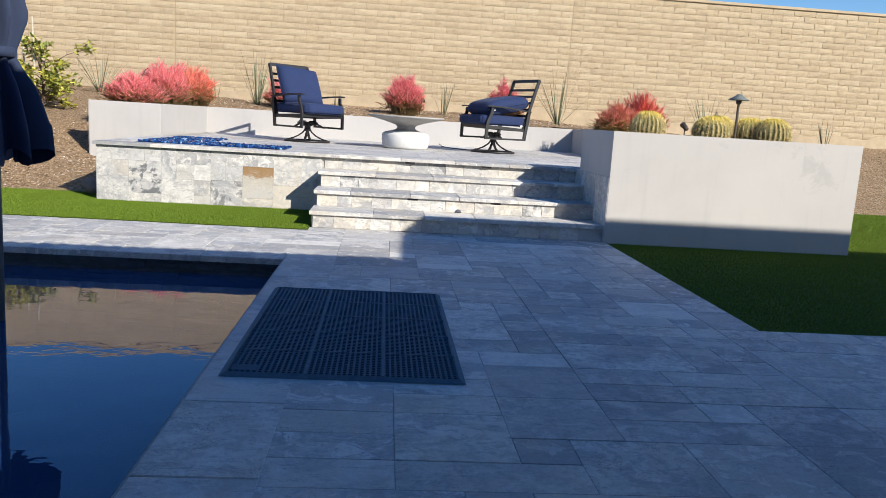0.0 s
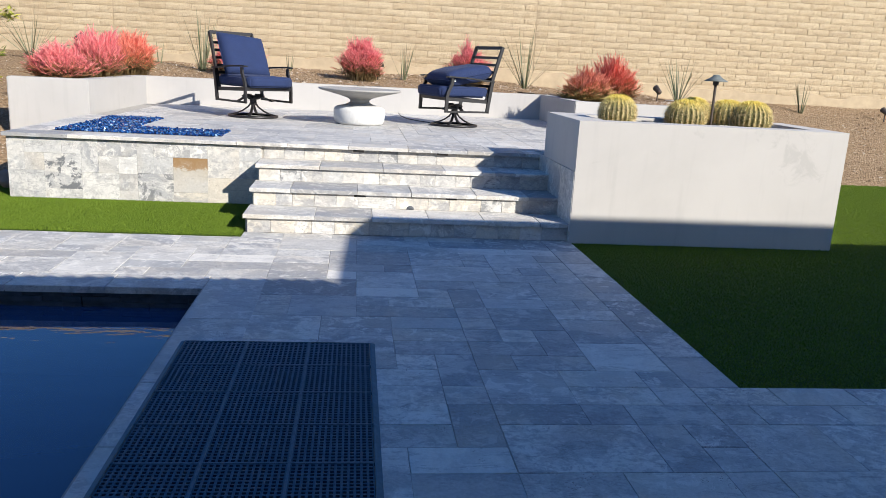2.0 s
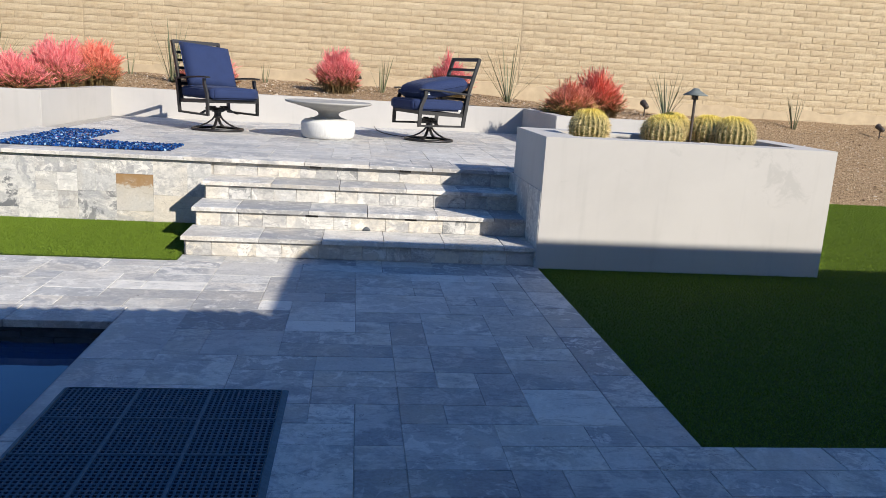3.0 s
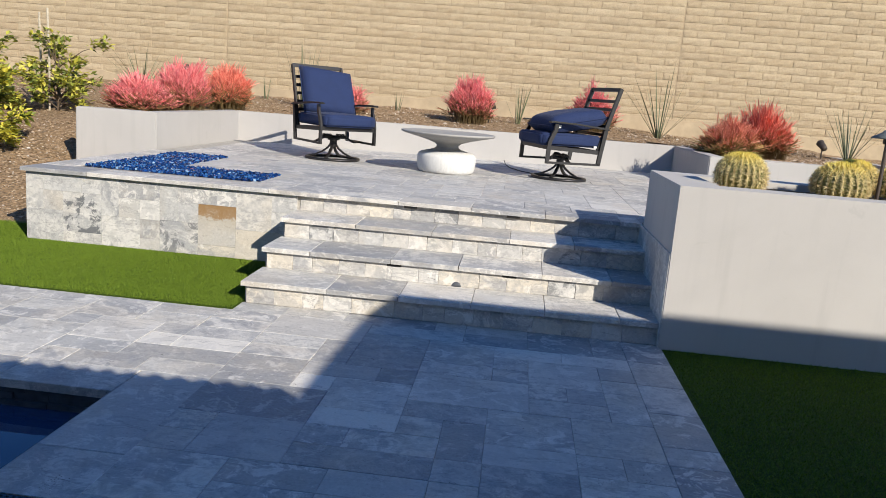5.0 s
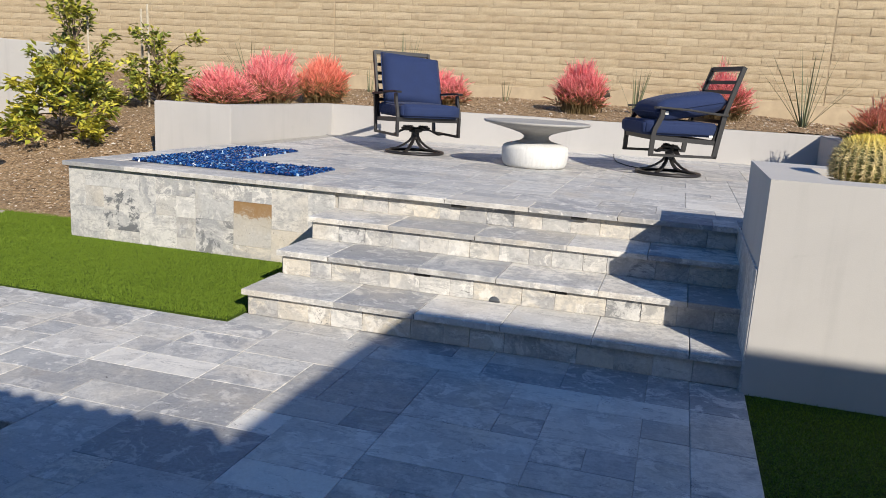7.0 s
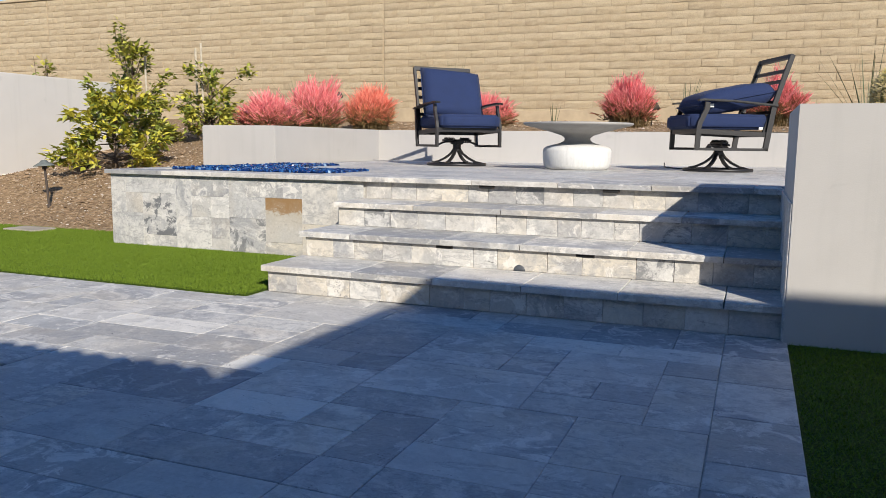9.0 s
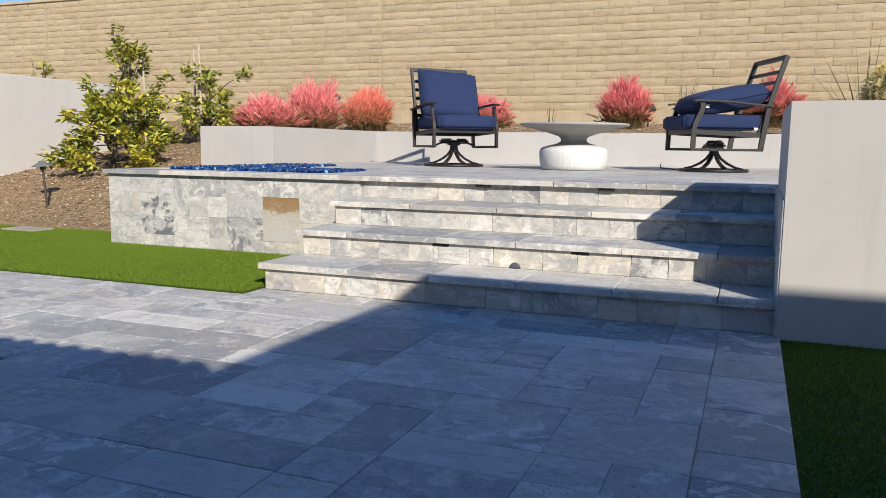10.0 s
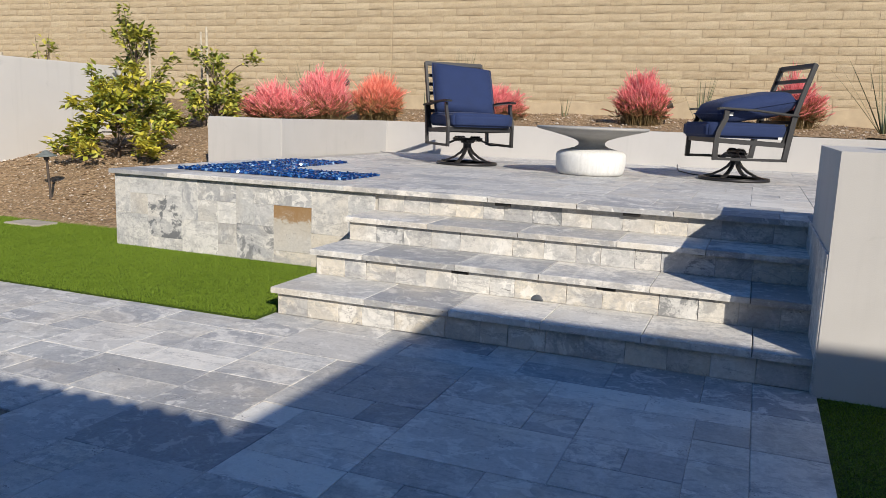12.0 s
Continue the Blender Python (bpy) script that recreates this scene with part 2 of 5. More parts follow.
BLOCK = block_stone("slump_block")
BLOCK_MANY = block_stone("slump_block_mixed", island=True)
MORTAR = mortar()
BASE_WASH = plain("cement_wash", (0.49, 0.385, 0.25), 0.95, 5, 0.25)
TURF, BLADE = turf("turf_backing", True), turf("turf_blades", False)
SOIL, PEBBLE = gravel_soil(), pebble()
FRAME = metal_paint("bronze_black_metal", (0.012, 0.0105, 0.0105), 0.45)
BRONZE = metal_paint("weathered_bronze", (0.06, 0.045, 0.035), 0.55)
VERDIGRIS = plain("verdigris_copper", (0.17, 0.19, 0.175), 0.6, 25, 0.4)
NAVY = fabric("navy_cushion", (0.008, 0.021, 0.078))
CANVAS = fabric("navy_canvas", (0.02, 0.033, 0.075))
WHITE_TAG = plain("white_tag", (0.75, 0.75, 0.73), 0.8)
TOP_GREY = concrete("grey_concrete", (0.36, 0.345, 0.32), False)
DRUM = concrete("pale_ribbed_concrete", (0.66, 0.65, 0.62), True)
STEMS = firestick("coral_stems", (0.71, 0.125, 0.145), (0.88, 0.37, 0.34), (0.30, 0.12, 0.05))
STEMS_ORANGE = firestick("orange_red_stems", (0.70, 0.125, 0.08), (0.90, 0.38, 0.27), (0.34, 0.16, 0.06))
STEMS_OLIVE = firestick("olive_orange_stems", (0.62, 0.18, 0.09), (0.86, 0.40, 0.29), (0.27, 0.22, 0.05))
WOODY = plain("olive_stem", (0.22, 0.15, 0.06), 0.7, 20)
LEAF = leafy("citrus_leaf", (0.085, 0.12, 0.02), (0.235, 0.27, 0.04), (0.46, 0.42, 0.06))
LEAF_PALE = leafy("citrus_leaf_new", (0.095, 0.13, 0.018), (0.27, 0.295, 0.035), (0.52, 0.45, 0.05))
SWORD = leafy("sword_leaf", (0.07, 0.09, 0.04), (0.13, 0.15, 0.075), (0.20, 0.19, 0.11))
BARK = plain("bark", (0.16, 0.115, 0.075), 0.9, 30)
STAKE = plain("bleached_stake", (0.55, 0.48, 0.36), 0.85, 30)
WATER, GLASS = pool_water(), blue_glass()
POOL_PLASTER = plain("dark_pool_plaster", (0.11, 0.19, 0.29), 0.8, 6)
LEDGER = plain("dark_ledger_stone", (0.085, 0.095, 0.11), 0.6, 14, 0.6)
# Blue in both rubber colours stands in for sky reflected on the mat.
RUBBER = plain("sky_tinted_rubber", (0.056, 0.118, 0.165), 0.95, 40)
RIB = plain("sky_tinted_rib", (0.105, 0.175, 0.22), 0.95, 40)
CACTUS = cactus_skin()
SPINE = Nodes("straw_spine", 0.6)
_z = SPINE.node("SeparateXYZ", 2, None, Vector=SPINE.coords("Generated"))
SPINE.colour(SPINE.ramp(SPINE.math("ADD", _z, SPINE.math("MULTIPLY", SPINE.random(True), 0.15)), (0.6, (0.66, 0.54, 0.27)), (0.85, (0.76, 0.62, 0.22)), (1.0, (0.80, 0.65, 0.12))))
SPINE = SPINE.mat
ROOF = plain("clay_roof", (0.33, 0.19, 0.12), 0.85, 9)
STONE = plain("stepping_stone", (0.42, 0.37, 0.30), 0.9, 10)
CABLE = plain("black_cable", (0.02, 0.02, 0.02), 0.6)


# ---- mesh helpers ----
def mesh_of(name, bm, mat, smooth=False):
    me = bpy.data.meshes.new(name)
    bm.normal_update()
    bm.to_mesh(me)
    bm.free()
    me.materials.append(mat)
    if smooth:
        me.shade_smooth()
    return me


def mesh_raw(name, verts, faces, mat, smooth=False):
    me = bpy.data.meshes.new(name)
    me.from_pydata(verts, [], faces)
    me.materials.append(mat)
    if smooth:
        me.shade_smooth()
    return me


def thing(name, label, category, at=(0, 0, 0), turn=0.0, group="", kind=""):
    ob = new(name)
    ob.matrix_basis = pose(*at, 0, 0, turn)
    return tagged(ob, label, category, group, kind)


def part(name, bm, material, parent, label="", smooth=False, at=None, kind=""):
    me = bm if isinstance(bm, bpy.types.Mesh) else mesh_of(name, bm, material, smooth)
    ob = new(name, me)
    ob.parent = parent
    if at is not None:
        ob.matrix_basis = at
    return tagged(ob, label, kind=kind)


def setting(name, bm, material, label, category, smooth=False):
    me = bm if isinstance(bm, bpy.types.Mesh) else mesh_of(name, bm, material, smooth)
    return tagged(new(name, me), label, category, kind="structure")


def box(bm, x0, x1, y0, y1, z0, z1, bevel=0.0, m=None):
    vs = [bm.verts.new((x, y, z)) for x in (x0, x1) for y in (y0, y1) for z in (z0, z1)]
    fs = [bm.faces.new([vs[i] for i in f]) for f in ((0, 1, 3, 2), (4, 6, 7, 5), (0, 4, 5, 1), (2, 3, 7, 6), (0, 2, 6, 4), (1, 5, 7, 3))]
    if bevel:
        out = bmesh.ops.bevel(bm, geom=list({e for f in fs for e in f.edges}), offset=bevel, segments=2, affect="EDGES", profile=0.6)
        vs = list({v for f in out["faces"] for v in f.verts} | {v for v in vs if v.is_valid})
    if m is not None:
        bmesh.ops.transform(bm, matrix=m, verts=vs)
    return bm


def tube(bm, pts, r, seg=8, closed=False):
    """A round bar through the points; r is one radius or one for each point."""
    pts = [Vector(p) for p in pts]
    rs = [r] * len(pts) if isinstance(r, (int, float)) else r
    rings = []
    for i, p in enumerate(pts):
        a = pts[i - 1] if i or closed else p
        b = pts[(i + 1) % len(pts)] if i + 1 < len(pts) or closed else p
        q = (b - a).to_track_quat("Z", "Y")
        rings.append([bm.verts.new(p + q @ Vector((rs[i] * math.cos(t), rs[i] * math.sin(t), 0))) for t in (math.tau * k / seg for k in range(seg))])
    pairs = list(zip(rings, rings[1:])) + ([(rings[-1], rings[0])] if closed else [])
    for a, b in pairs:
        for k in range(seg):
            bm.faces.new((a[k], a[(k + 1) % seg], b[(k + 1) % seg], b[k]))
    if not closed:
        bm.faces.new(rings[0][::-1])
        bm.faces.new(rings[-1])
    return bm


def strap(bm, pts, w, t, up=(0, 1, 0)):
    """A flat bar of width w (along up) and thickness t through the points."""
    up = Vector(up)
    pts = [Vector(p) for p in pts]
    rings = []
    for i, p in enumerate(pts):
        d = (pts[min(i + 1, len(pts) - 1)] - pts[max(i - 1, 0)]).normalized()
        side = (up - d * up.dot(d)).normalized()
        n = d.cross(side)
        rings.append([bm.verts.new(p + side * a * w / 2 + n * b * t / 2) for a, b in ((-1, -1), (1, -1), (1, 1), (-1, 1))])
    for a, b in zip(rings, rings[1:]):
        for k in range(4):
            bm.faces.new((a[k], a[(k + 1) % 4], b[(k + 1) % 4], b[k]))
    bm.faces.new(rings[0][::-1])
    bm.faces.new(rings[-1])
    return bm


def spin(bm, profile, seg=40):
    """A turned body from (radius, height) pairs."""
    rings = [[bm.verts.new((r * math.cos(math.tau * k / seg), r * math.sin(math.tau * k / seg), z)) for k in range(seg)] for r, z in profile]
    for a, b in zip(rings, rings[1:]):
        for k in range(seg):
            bm.faces.new((a[k], a[(k + 1) % seg], b[(k + 1) % seg], b[k]))
    bm.faces.new(rings[0][::-1])
    bm.faces.new(rings[-1])
    return bm


def slab_mesh(name, w, d, h, mat, chamfer=0.0035, wobble=0.0, seed=0):
    """A stone piece w x d x h, centred, its top edge worn; 22 triangles."""
    rng = random.Random(seed)
    bm = bmesh.new()
    low, mid, top = [], [], []
    for x, y in ((-1, -1), (1, -1), (1, 1), (-1, 1)):
        jx, jy = rng.uniform(-wobble, wobble), rng.uniform(-wobble, wobble)
        low.append(bm.verts.new((x * w / 2 + jx, y * d / 2 + jy, 0)))
        mid.append(bm.verts.new((x * w / 2 + jx, y * d / 2 + jy, h - chamfer)))
        top.append(bm.verts.new((x * (w / 2 - chamfer) + jx, y * (d / 2 - chamfer) + jy, h)))
    for a, b in ((low, mid), (mid, top)):
        for k in range(4):
            bm.faces.new((a[k], a[(k + 1) % 4], b[(k + 1) % 4], b[k]))
    bm.faces.new(top)
    return mesh_of(name, bm, mat)


SLABS = {}


def slab(name, w, d, h, mat, parent, m, wobble=0.0015, chamfer=0.0035):
    key = (name, round(w, 3), round(d, 3), round(h, 3), mat.name)
    if key not in SLABS:
        SLABS[key] = slab_mesh(name, w, d, h, mat, chamfer, wobble, len(SLABS))
    return part(name, SLABS[key], mat, parent, at=m)


def pack(nx, ny, sizes, rng, free=None):
    """Fill a grid of cells with rectangles of the given sizes (weights), row by row."""
    taken = [[not (free is None or free(i, j)) for j in range(ny)] for i in range(nx)]
    out = []
    for j in range(ny):
        for i in range(nx):
            if taken[i][j]:
                continue
            options = []
            for (w, h), k in sizes.items():
                if i + w <= nx and j + h <= ny and not any(taken[a][b] for a in range(i, i + w) for b in range(j, j + h)):
                    options += [(w, h)] * k
            w, h = rng.choice(options or [(1, 1)])
            for a in range(i, min(nx, i + w)):
                for b in range(j, min(ny, j + h)):
                    taken[a][b] = True
            out.append((i, j, w, h))
    return out


def joined_slabs(rects, h, gap, chamfer=0.0035):
    """Rectangles (x0, y0, x1, y1, z) as worn slabs in one mesh: verts, faces."""
    verts, faces = [], []
    for x0, y0, x1, y1, z in rects:
        b = len(verts)
        g, c = gap / 2, gap / 2 + chamfer
        for k, zz in ((g, z), (g, z + h - chamfer), (c, z + h)):
            verts += [(x0 + k, y0 + k, zz), (x1 - k, y0 + k, zz), (x1 - k, y1 - k, zz), (x0 + k, y1 - k, zz)]
        for r in (0, 4):
            for k in range(4):
                faces.append((b + r + k, b + r + (k + 1) % 4, b + r + 4 + (k + 1) % 4, b + r + 4 + k))
        faces.append((b + 8, b + 9, b + 10, b + 11))
    return verts, faces


def smooth(a, b, x):
    t = min(1.0, max(0.0, (x - a) / (b - a)))
    return t * t * (3 - 2 * t)


# ---- plan ----
POOL_X, POOL_Y, WATER_Z = -0.71, 5.775, -0.14
STEP_X0, STEP_X1, STEP_Y, TREAD, RISE = -0.68, 2.185, 7.45, 0.43, 0.16
PATIO_X0, PATIO_X1, PATIO_Y, PATIO_BACK, PATIO_Z = -3.10, 4.70, 8.755, 14.40, 0.64
WALL_Y, WALL_TOP = 16.5, 3.86
LAWN_X, LAWN_Y, LAWN_LEFT_Y = 2.205, 4.21, 7.285
SEAT_TOP, PLANTER_Y = 1.07, 7.43


def along(table, v):
    for (a, za), (b, zb) in zip(table, table[1:]):
        if v <= b:
            return za + (zb - za) * max(0.0, (v - a) / (b - a))
    return table[-1][1]


def hill(x, y):
    """Height of the planted slope."""
    left = along([(9.30, 0.0), (9.5, 0.06), (10.4, 0.40), (11.7, 0.66), (13.1, 0.88), (16.5, 1.33)], y)
    bed = along([(11.2, 0.98), (13.9, 1.03), (14.8, 1.15), (16.5, 1.27)], y)
    right = along([(12.15, 0.0), (12.4, 0.07), (14.5, 0.62), (16.5, 1.06)], y)
    bed_right = along([(12.1, 0.98), (14.5, 1.05), (16.5, 1.12)], y)
    bed = bed + (bed_right - bed) * smooth(2.0, 5.0, x)
    left *= 1 - 0.5 * smooth(-5.4, -3.6, x) * (1 - smooth(11.0, 12.8, y))
    z = left + (bed - left) * smooth(-4.45, -4.0, x) * (smooth(11.3, 12.8, y) if x < -4.0 else 1.0 if y > 11.29 + (x + 4.06) * 0.106 else 0.0)
    if x > 6.2:
        z = right
    if y < 9.3 or (x > 4 and y < 12.1):
        z = -0.06
    z += 0.025 * noise.noise(Vector((x * 1.3, y * 1.3, 0))) * smooth(0, 0.3, z) + 0.012 * noise.noise(Vector((x * 6, y * 6, 3)))
    return z


# ---- ground, lawn and slope ----
PX0, PY0 = -6.2, 0.9          # far corner of the pool
bm = bmesh.new()
R = 900.0
for x0, x1, y0, y1 in ((-R, PX0, -R, R), (POOL_X, R, -R, R), (PX0, POOL_X, -R, PY0), (PX0, POOL_X, POOL_Y, R)):
    bm.faces.new([bm.verts.new(p) for p in ((x0, y0, -0.07), (x1, y0, -0.07), (x1, y1, -0.07), (x0, y1, -0.07))])
setting("ground", bm, BED, "level sandy ground under the yard", "ground")

bm = bmesh.new()
step = 0.14
xs = [-16 + step * i for i in range(int(32 / step) + 1)]
ys = [9.2 + step * j for j in range(int(7.4 / step) + 1)]
grid = [[bm.verts.new((x, y, hill(x, y))) for y in ys] for x in xs]
for i in range(len(xs) - 1):
    for j in range(len(ys) - 1):
        cx, cy = xs[i] + step / 2, ys[j] + step / 2
        if -3.18 < cx < 3.58 and 11.3 < cy < 13.94 + (cx + 3.06) * 0.0845 or -3.05 < cx < 3.58 and cy < 11.4 or 3.3 < cx < 6.2 and cy < 12.22:
            continue
        bm.faces.new((grid[i][j], grid[i + 1][j], grid[i + 1][j + 1], grid[i][j + 1]))
setting("planted_slope", bm, SOIL, "brown decomposed granite slope with loose gravel", "slope", True)


def scatter_pebbles(count, spots, size, seed):
    rng = np.random.default_rng(seed)
    shape = [(1, 0, 0), (0, 1, 0), (-1, 0, 0), (0, -1, 0), (0, 0, 1), (0, 0, -0.6)]
    tri = [(0, 1, 4), (1, 2, 4), (2, 3, 4), (3, 0, 4), (1, 0, 5), (2, 1, 5), (3, 2, 5), (0, 3, 5)]
    verts, faces = [], []
    for _ in range(count):
        x0, x1, y0, y1 = spots[int(rng.integers(len(spots)))]
        x, y = rng.uniform(x0, x1), rng.uniform(y0, y1)
        z = hill(x, y)
        s = size * rng.uniform(0.5, 1.0) * (1.9 if rng.random() < 0.06 else 1.0)
        a, c, b = rng.uniform(0, 6.28), rng.uniform(0.6, 1.1), len(verts)
        ca, sa = math.cos(a), math.sin(a)
        for px, py, pz in shape:
            px, py = px * s * c, py * s * rng.uniform(0.7, 1.1)
            verts.append((x + px * ca - py * sa, y + px * sa + py * ca, z + pz * s * 0.6 + 0.2 * s))
        faces += [(b + i, b + j, b + k) for i, j, k in tri]
    return verts, faces


AREAS = [(-7.5, -3.2, 9.45, 12.5), (-7.5, -3.2, 9.45, 12.5), (-8.5, -3.2, 11.3, 16.3), (-3.2, 0.5, 14.1, 16.35), (0.5, 6.0, 14.4, 16.35), (3.8, 6.0, 12.5, 14.4), (6.3, 11.0, 12.3, 16.3)]
v, f = scatter_pebbles(20000, AREAS, 0.020, 4)
tagged(new("gravel", mesh_raw("gravel", v, f, PEBBLE)), "loose brown granite gravel strewn over the slope", "gravel", kind="stuff")


def lawn_sheet(rects, top):
    bm = bmesh.new()
    for x0, x1, y0, y1 in rects:
        box(bm, x0, x1, y0, y1, -0.06, top)
    return bm


LAWN_L = [(-9.0, PATIO_X0, LAWN_LEFT_Y, 9.5), (PATIO_X0, STEP_X0, LAWN_LEFT_Y, PATIO_Y)]
LAWN_R_TOP = -0.010
LAWN_R = [(LAWN_X, 14.0, LAWN_Y, PLANTER_Y), (4.70, 14.0, PLANTER_Y, 12.22)]
for rects, top in ((LAWN_L, 0.004), (LAWN_R, LAWN_R_TOP)):
    setting("lawn", lawn_sheet(rects, top), TURF, "bright green artificial turf, short and even", "lawn")


def blades(count, spots, seed, top):
    rng = np.random.default_rng(seed)
    area = np.array([(b - a) * (d - c) for a, b, c, d in spots])
    which = rng.choice(len(spots), count, p=area / area.sum())
    s = np.array(spots)[which]
    x = s[:, 0] + rng.random(count) * (s[:, 1] - s[:, 0])
    y = s[:, 2] + rng.random(count) * (s[:, 3] - s[:, 2])
    a = rng.random(count) * math.tau
    h = rng.uniform(0.009, 0.021, count)
    w = rng.uniform(0.0014, 0.003, count)
    lx, ly = rng.normal(0, 0.009, (2, count))
    p = np.zeros((count, 3, 3))
    p[:, 0] = np.c_[x - w * np.cos(a), y - w * np.sin(a), np.full(count, top - 0.001)]
    p[:, 1] = np.c_[x + w * np.cos(a), y + w * np.sin(a), np.full(count, top - 0.001)]
    p[:, 2] = np.c_[x + lx, y + ly, h + top - 0.004]
    return p.reshape(-1, 3).tolist(), np.arange(count * 3).reshape(-1, 3).tolist()


v, f = blades(210000, [(-5.2, PATIO_X0, LAWN_LEFT_Y + 0.01, 9.4), (PATIO_X0, STEP_X0 - 0.01, LAWN_LEFT_Y + 0.01, PATIO_Y - 0.02)], 7, 0.004)
tagged(new("turf_blades", mesh_raw("turf_blades", v, f, BLADE)), "fine green turf blades beside the steps", "turf", kind="stuff")
v, f = blades(380000, [(LAWN_X + 0.01, 5.6, LAWN_Y + 0.01, PLANTER_Y), (4.74, 10.0, 7.44, 12.25)], 8, LAWN_R_TOP)
tagged(new("turf_blades", mesh_raw("turf_blades", v, f, BLADE)), "fine green turf blades beside the planter", "turf", kind="stuff")

# ---- pool ----
bm = bmesh.new()
c = [(PX0, PY0), (POOL_X, PY0), (POOL_X, POOL_Y), (PX0, POOL_Y)]
lo = [bm.verts.new((x, y, -1.6)) for x, y in c]
hi = [bm.verts.new((x, y, -0.07)) for x, y in c]
bm.faces.new(lo)
for k in range(4):
    bm.faces.new((lo[k], hi[k], hi[(k + 1) % 4], lo[(k + 1) % 4]))
pool = setting("pool_basin", bm, POOL_PLASTER, "dark plastered swimming pool basin", "pool")
bm = bmesh.new()
bm.faces.new([bm.verts.new((x, y, WATER_Z)) for x, y in c])
water = setting("water", bm, WATER, "still dark blue pool water mirroring the sky", "water")
water.visible_shadow = False
rng = random.Random(3)
for row in range(9):                     # thin stacked stone at the waterline
    x = PX0
    z = -0.035 - 0.037 * (row + 1)
    while x < POOL_X - 0.02:
        w = min(rng.choice((0.12, 0.18, 0.24, 0.3)), POOL_X - x)
        if x > -3.6:
            d = rng.choice((0.010, 0.016, 0.022, 0.028))
            key = ("ledger_strip", round(w, 2), d)
            if key not in SLABS:
                SLABS[key] = mesh_of("ledger_strip", box(bmesh.new(), 0, w - 0.003, -d, 0, 0, 0.034), LEDGER)
            part("ledger_strip", SLABS[key], LEDGER, pool, at=pose(x, POOL_Y - 0.001, z))
        x += w
bm = box(bmesh.new(), POOL_X - 0.02, POOL_X - 0.001, PY0, POOL_Y - 0.03, -0.40, -0.035)
part("waterline_band", bm, LEDGER, pool)

# ---- paving bed ----
bm = bmesh.new()
for x0, x1, y0, y1 in ((POOL_X, LAWN_X, -3.0, STEP_Y + 0.03), (LAWN_X, 9.0, -3.0, LAWN_Y), (-9.0, POOL_X, POOL_Y, LAWN_LEFT_Y), (-9.0, POOL_X, -3.0, PY0)):
    box(bm, x0, x1, y0, y1, -0.06, -0.006)
pavement = setting("pavement", bm, BED, "silver travertine paving round the pool", "paving")

# ---- patio platform, steps ----
bm = bmesh.new()
box(bm, PATIO_X0 + 0.02, PATIO_X1, PATIO_Y + 0.02, PATIO_BACK, -0.05, PATIO_Z - 0.005)
patio = setting("patio", bm, BED, "raised travertine patio with a stone-clad front", "patio")
bm = bmesh.new()
for k in range(3):
    box(bm, STEP_X0 + 0.03, STEP_X1 - 0.002, STEP_Y + 0.045 + TREAD * k, STEP_Y + 0.045 + TREAD * (k + 1) + (0.004 if k < 2 else -0.02), -0.05, RISE * (k + 1) - 0.036)
stairs = setting("stairs", bm, BED, "four broad travertine steps up to the patio", "stairs")


# ---- stucco walls ----
def wall_run(bm, pts, thick, z0, z1):
    """A thick wall through plan points; thickness to the left of the run."""
    pts = [Vector(p) for p in pts]
    outer = []
    for i, p in enumerate(pts):
        d0 = (p - pts[i - 1]).normalized() if i else (pts[1] - p).normalized()
        d1 = (pts[i + 1] - p).normalized() if i + 1 < len(pts) else d0
        n0, n1 = Vector((-d0.y, d0.x)), Vector((-d1.y, d1.x))
        m = (n0 + n1).normalized()
        outer.append(p + m * (thick / max(0.3, m.dot(n0))))
    for i in range(len(pts) - 1):
        quad = (pts[i], pts[i + 1], outer[i + 1], outer[i])
        lo = [bm.verts.new((q.x, q.y, z0)) for q in quad]
        hi = [bm.verts.new((q.x, q.y, z1)) for q in quad]
        bm.faces.new(hi)
        bm.faces.new((lo[0], lo[1], hi[1], hi[0]))
        bm.faces.new((lo[2], lo[3], hi[3], hi[2]))
        if i == 0:
            bm.faces.new((lo[3], lo[0], hi[0], hi[3]))
        if i == len(pts) - 2:
            bm.faces.new((lo[1], lo[2], hi[2], hi[1]))
    bmesh.ops.remove_doubles(bm, verts=bm.verts, dist=0.001)
    sharp = [e for e in bm.edges if len(e.link_faces) == 2 and e.calc_face_angle(0) > 0.3]
    bmesh.ops.bevel(bm, geom=sharp, offset=0.012, segments=2, affect="EDGES")
    return bm


bm = wall_run(bmesh.new(), [(-4.06, 11.15), (-3.12, 11.25), (-3.06, 13.82), (3.45, 14.38), (3.45, 12.12), (6.2, 12.12), (6.2, 15.6)], 0.2, -0.05, SEAT_TOP)
setting("seat_wall", bm, STUCCO_GREY, "low smooth grey stucco wall around the patio", "low wall")

bm = bmesh.new()
PL = (2.187, 4.70, PLANTER_Y, 8.62, 1.085)
t = 0.24
outer = [(PL[0], PL[2]), (PL[1], PL[2]), (PL[1], PL[3]), (PL[0], PL[3])]
inner = [(PL[0] + 0.30, PL[2] + t), (PL[1] - t, PL[2] + t), (PL[1] - t, PL[3] - t), (PL[0] + 0.30, PL[3] - t)]
ol, ot = [[bm.verts.new((x, y, z)) for x, y in outer] for z in (-0.05, PL[4])]
it, ib = [[bm.verts.new((x, y, z)) for x, y in inner] for z in (PL[4], 0.9)]
for k in range(4):
    j = (k + 1) % 4
    bm.faces.new((ol[k], ol[j], ot[j], ot[k]))
    bm.faces.new((ot[k], ot[j], it[j], it[k]))
    bm.faces.new((it[k], it[j], ib[j], ib[k]))
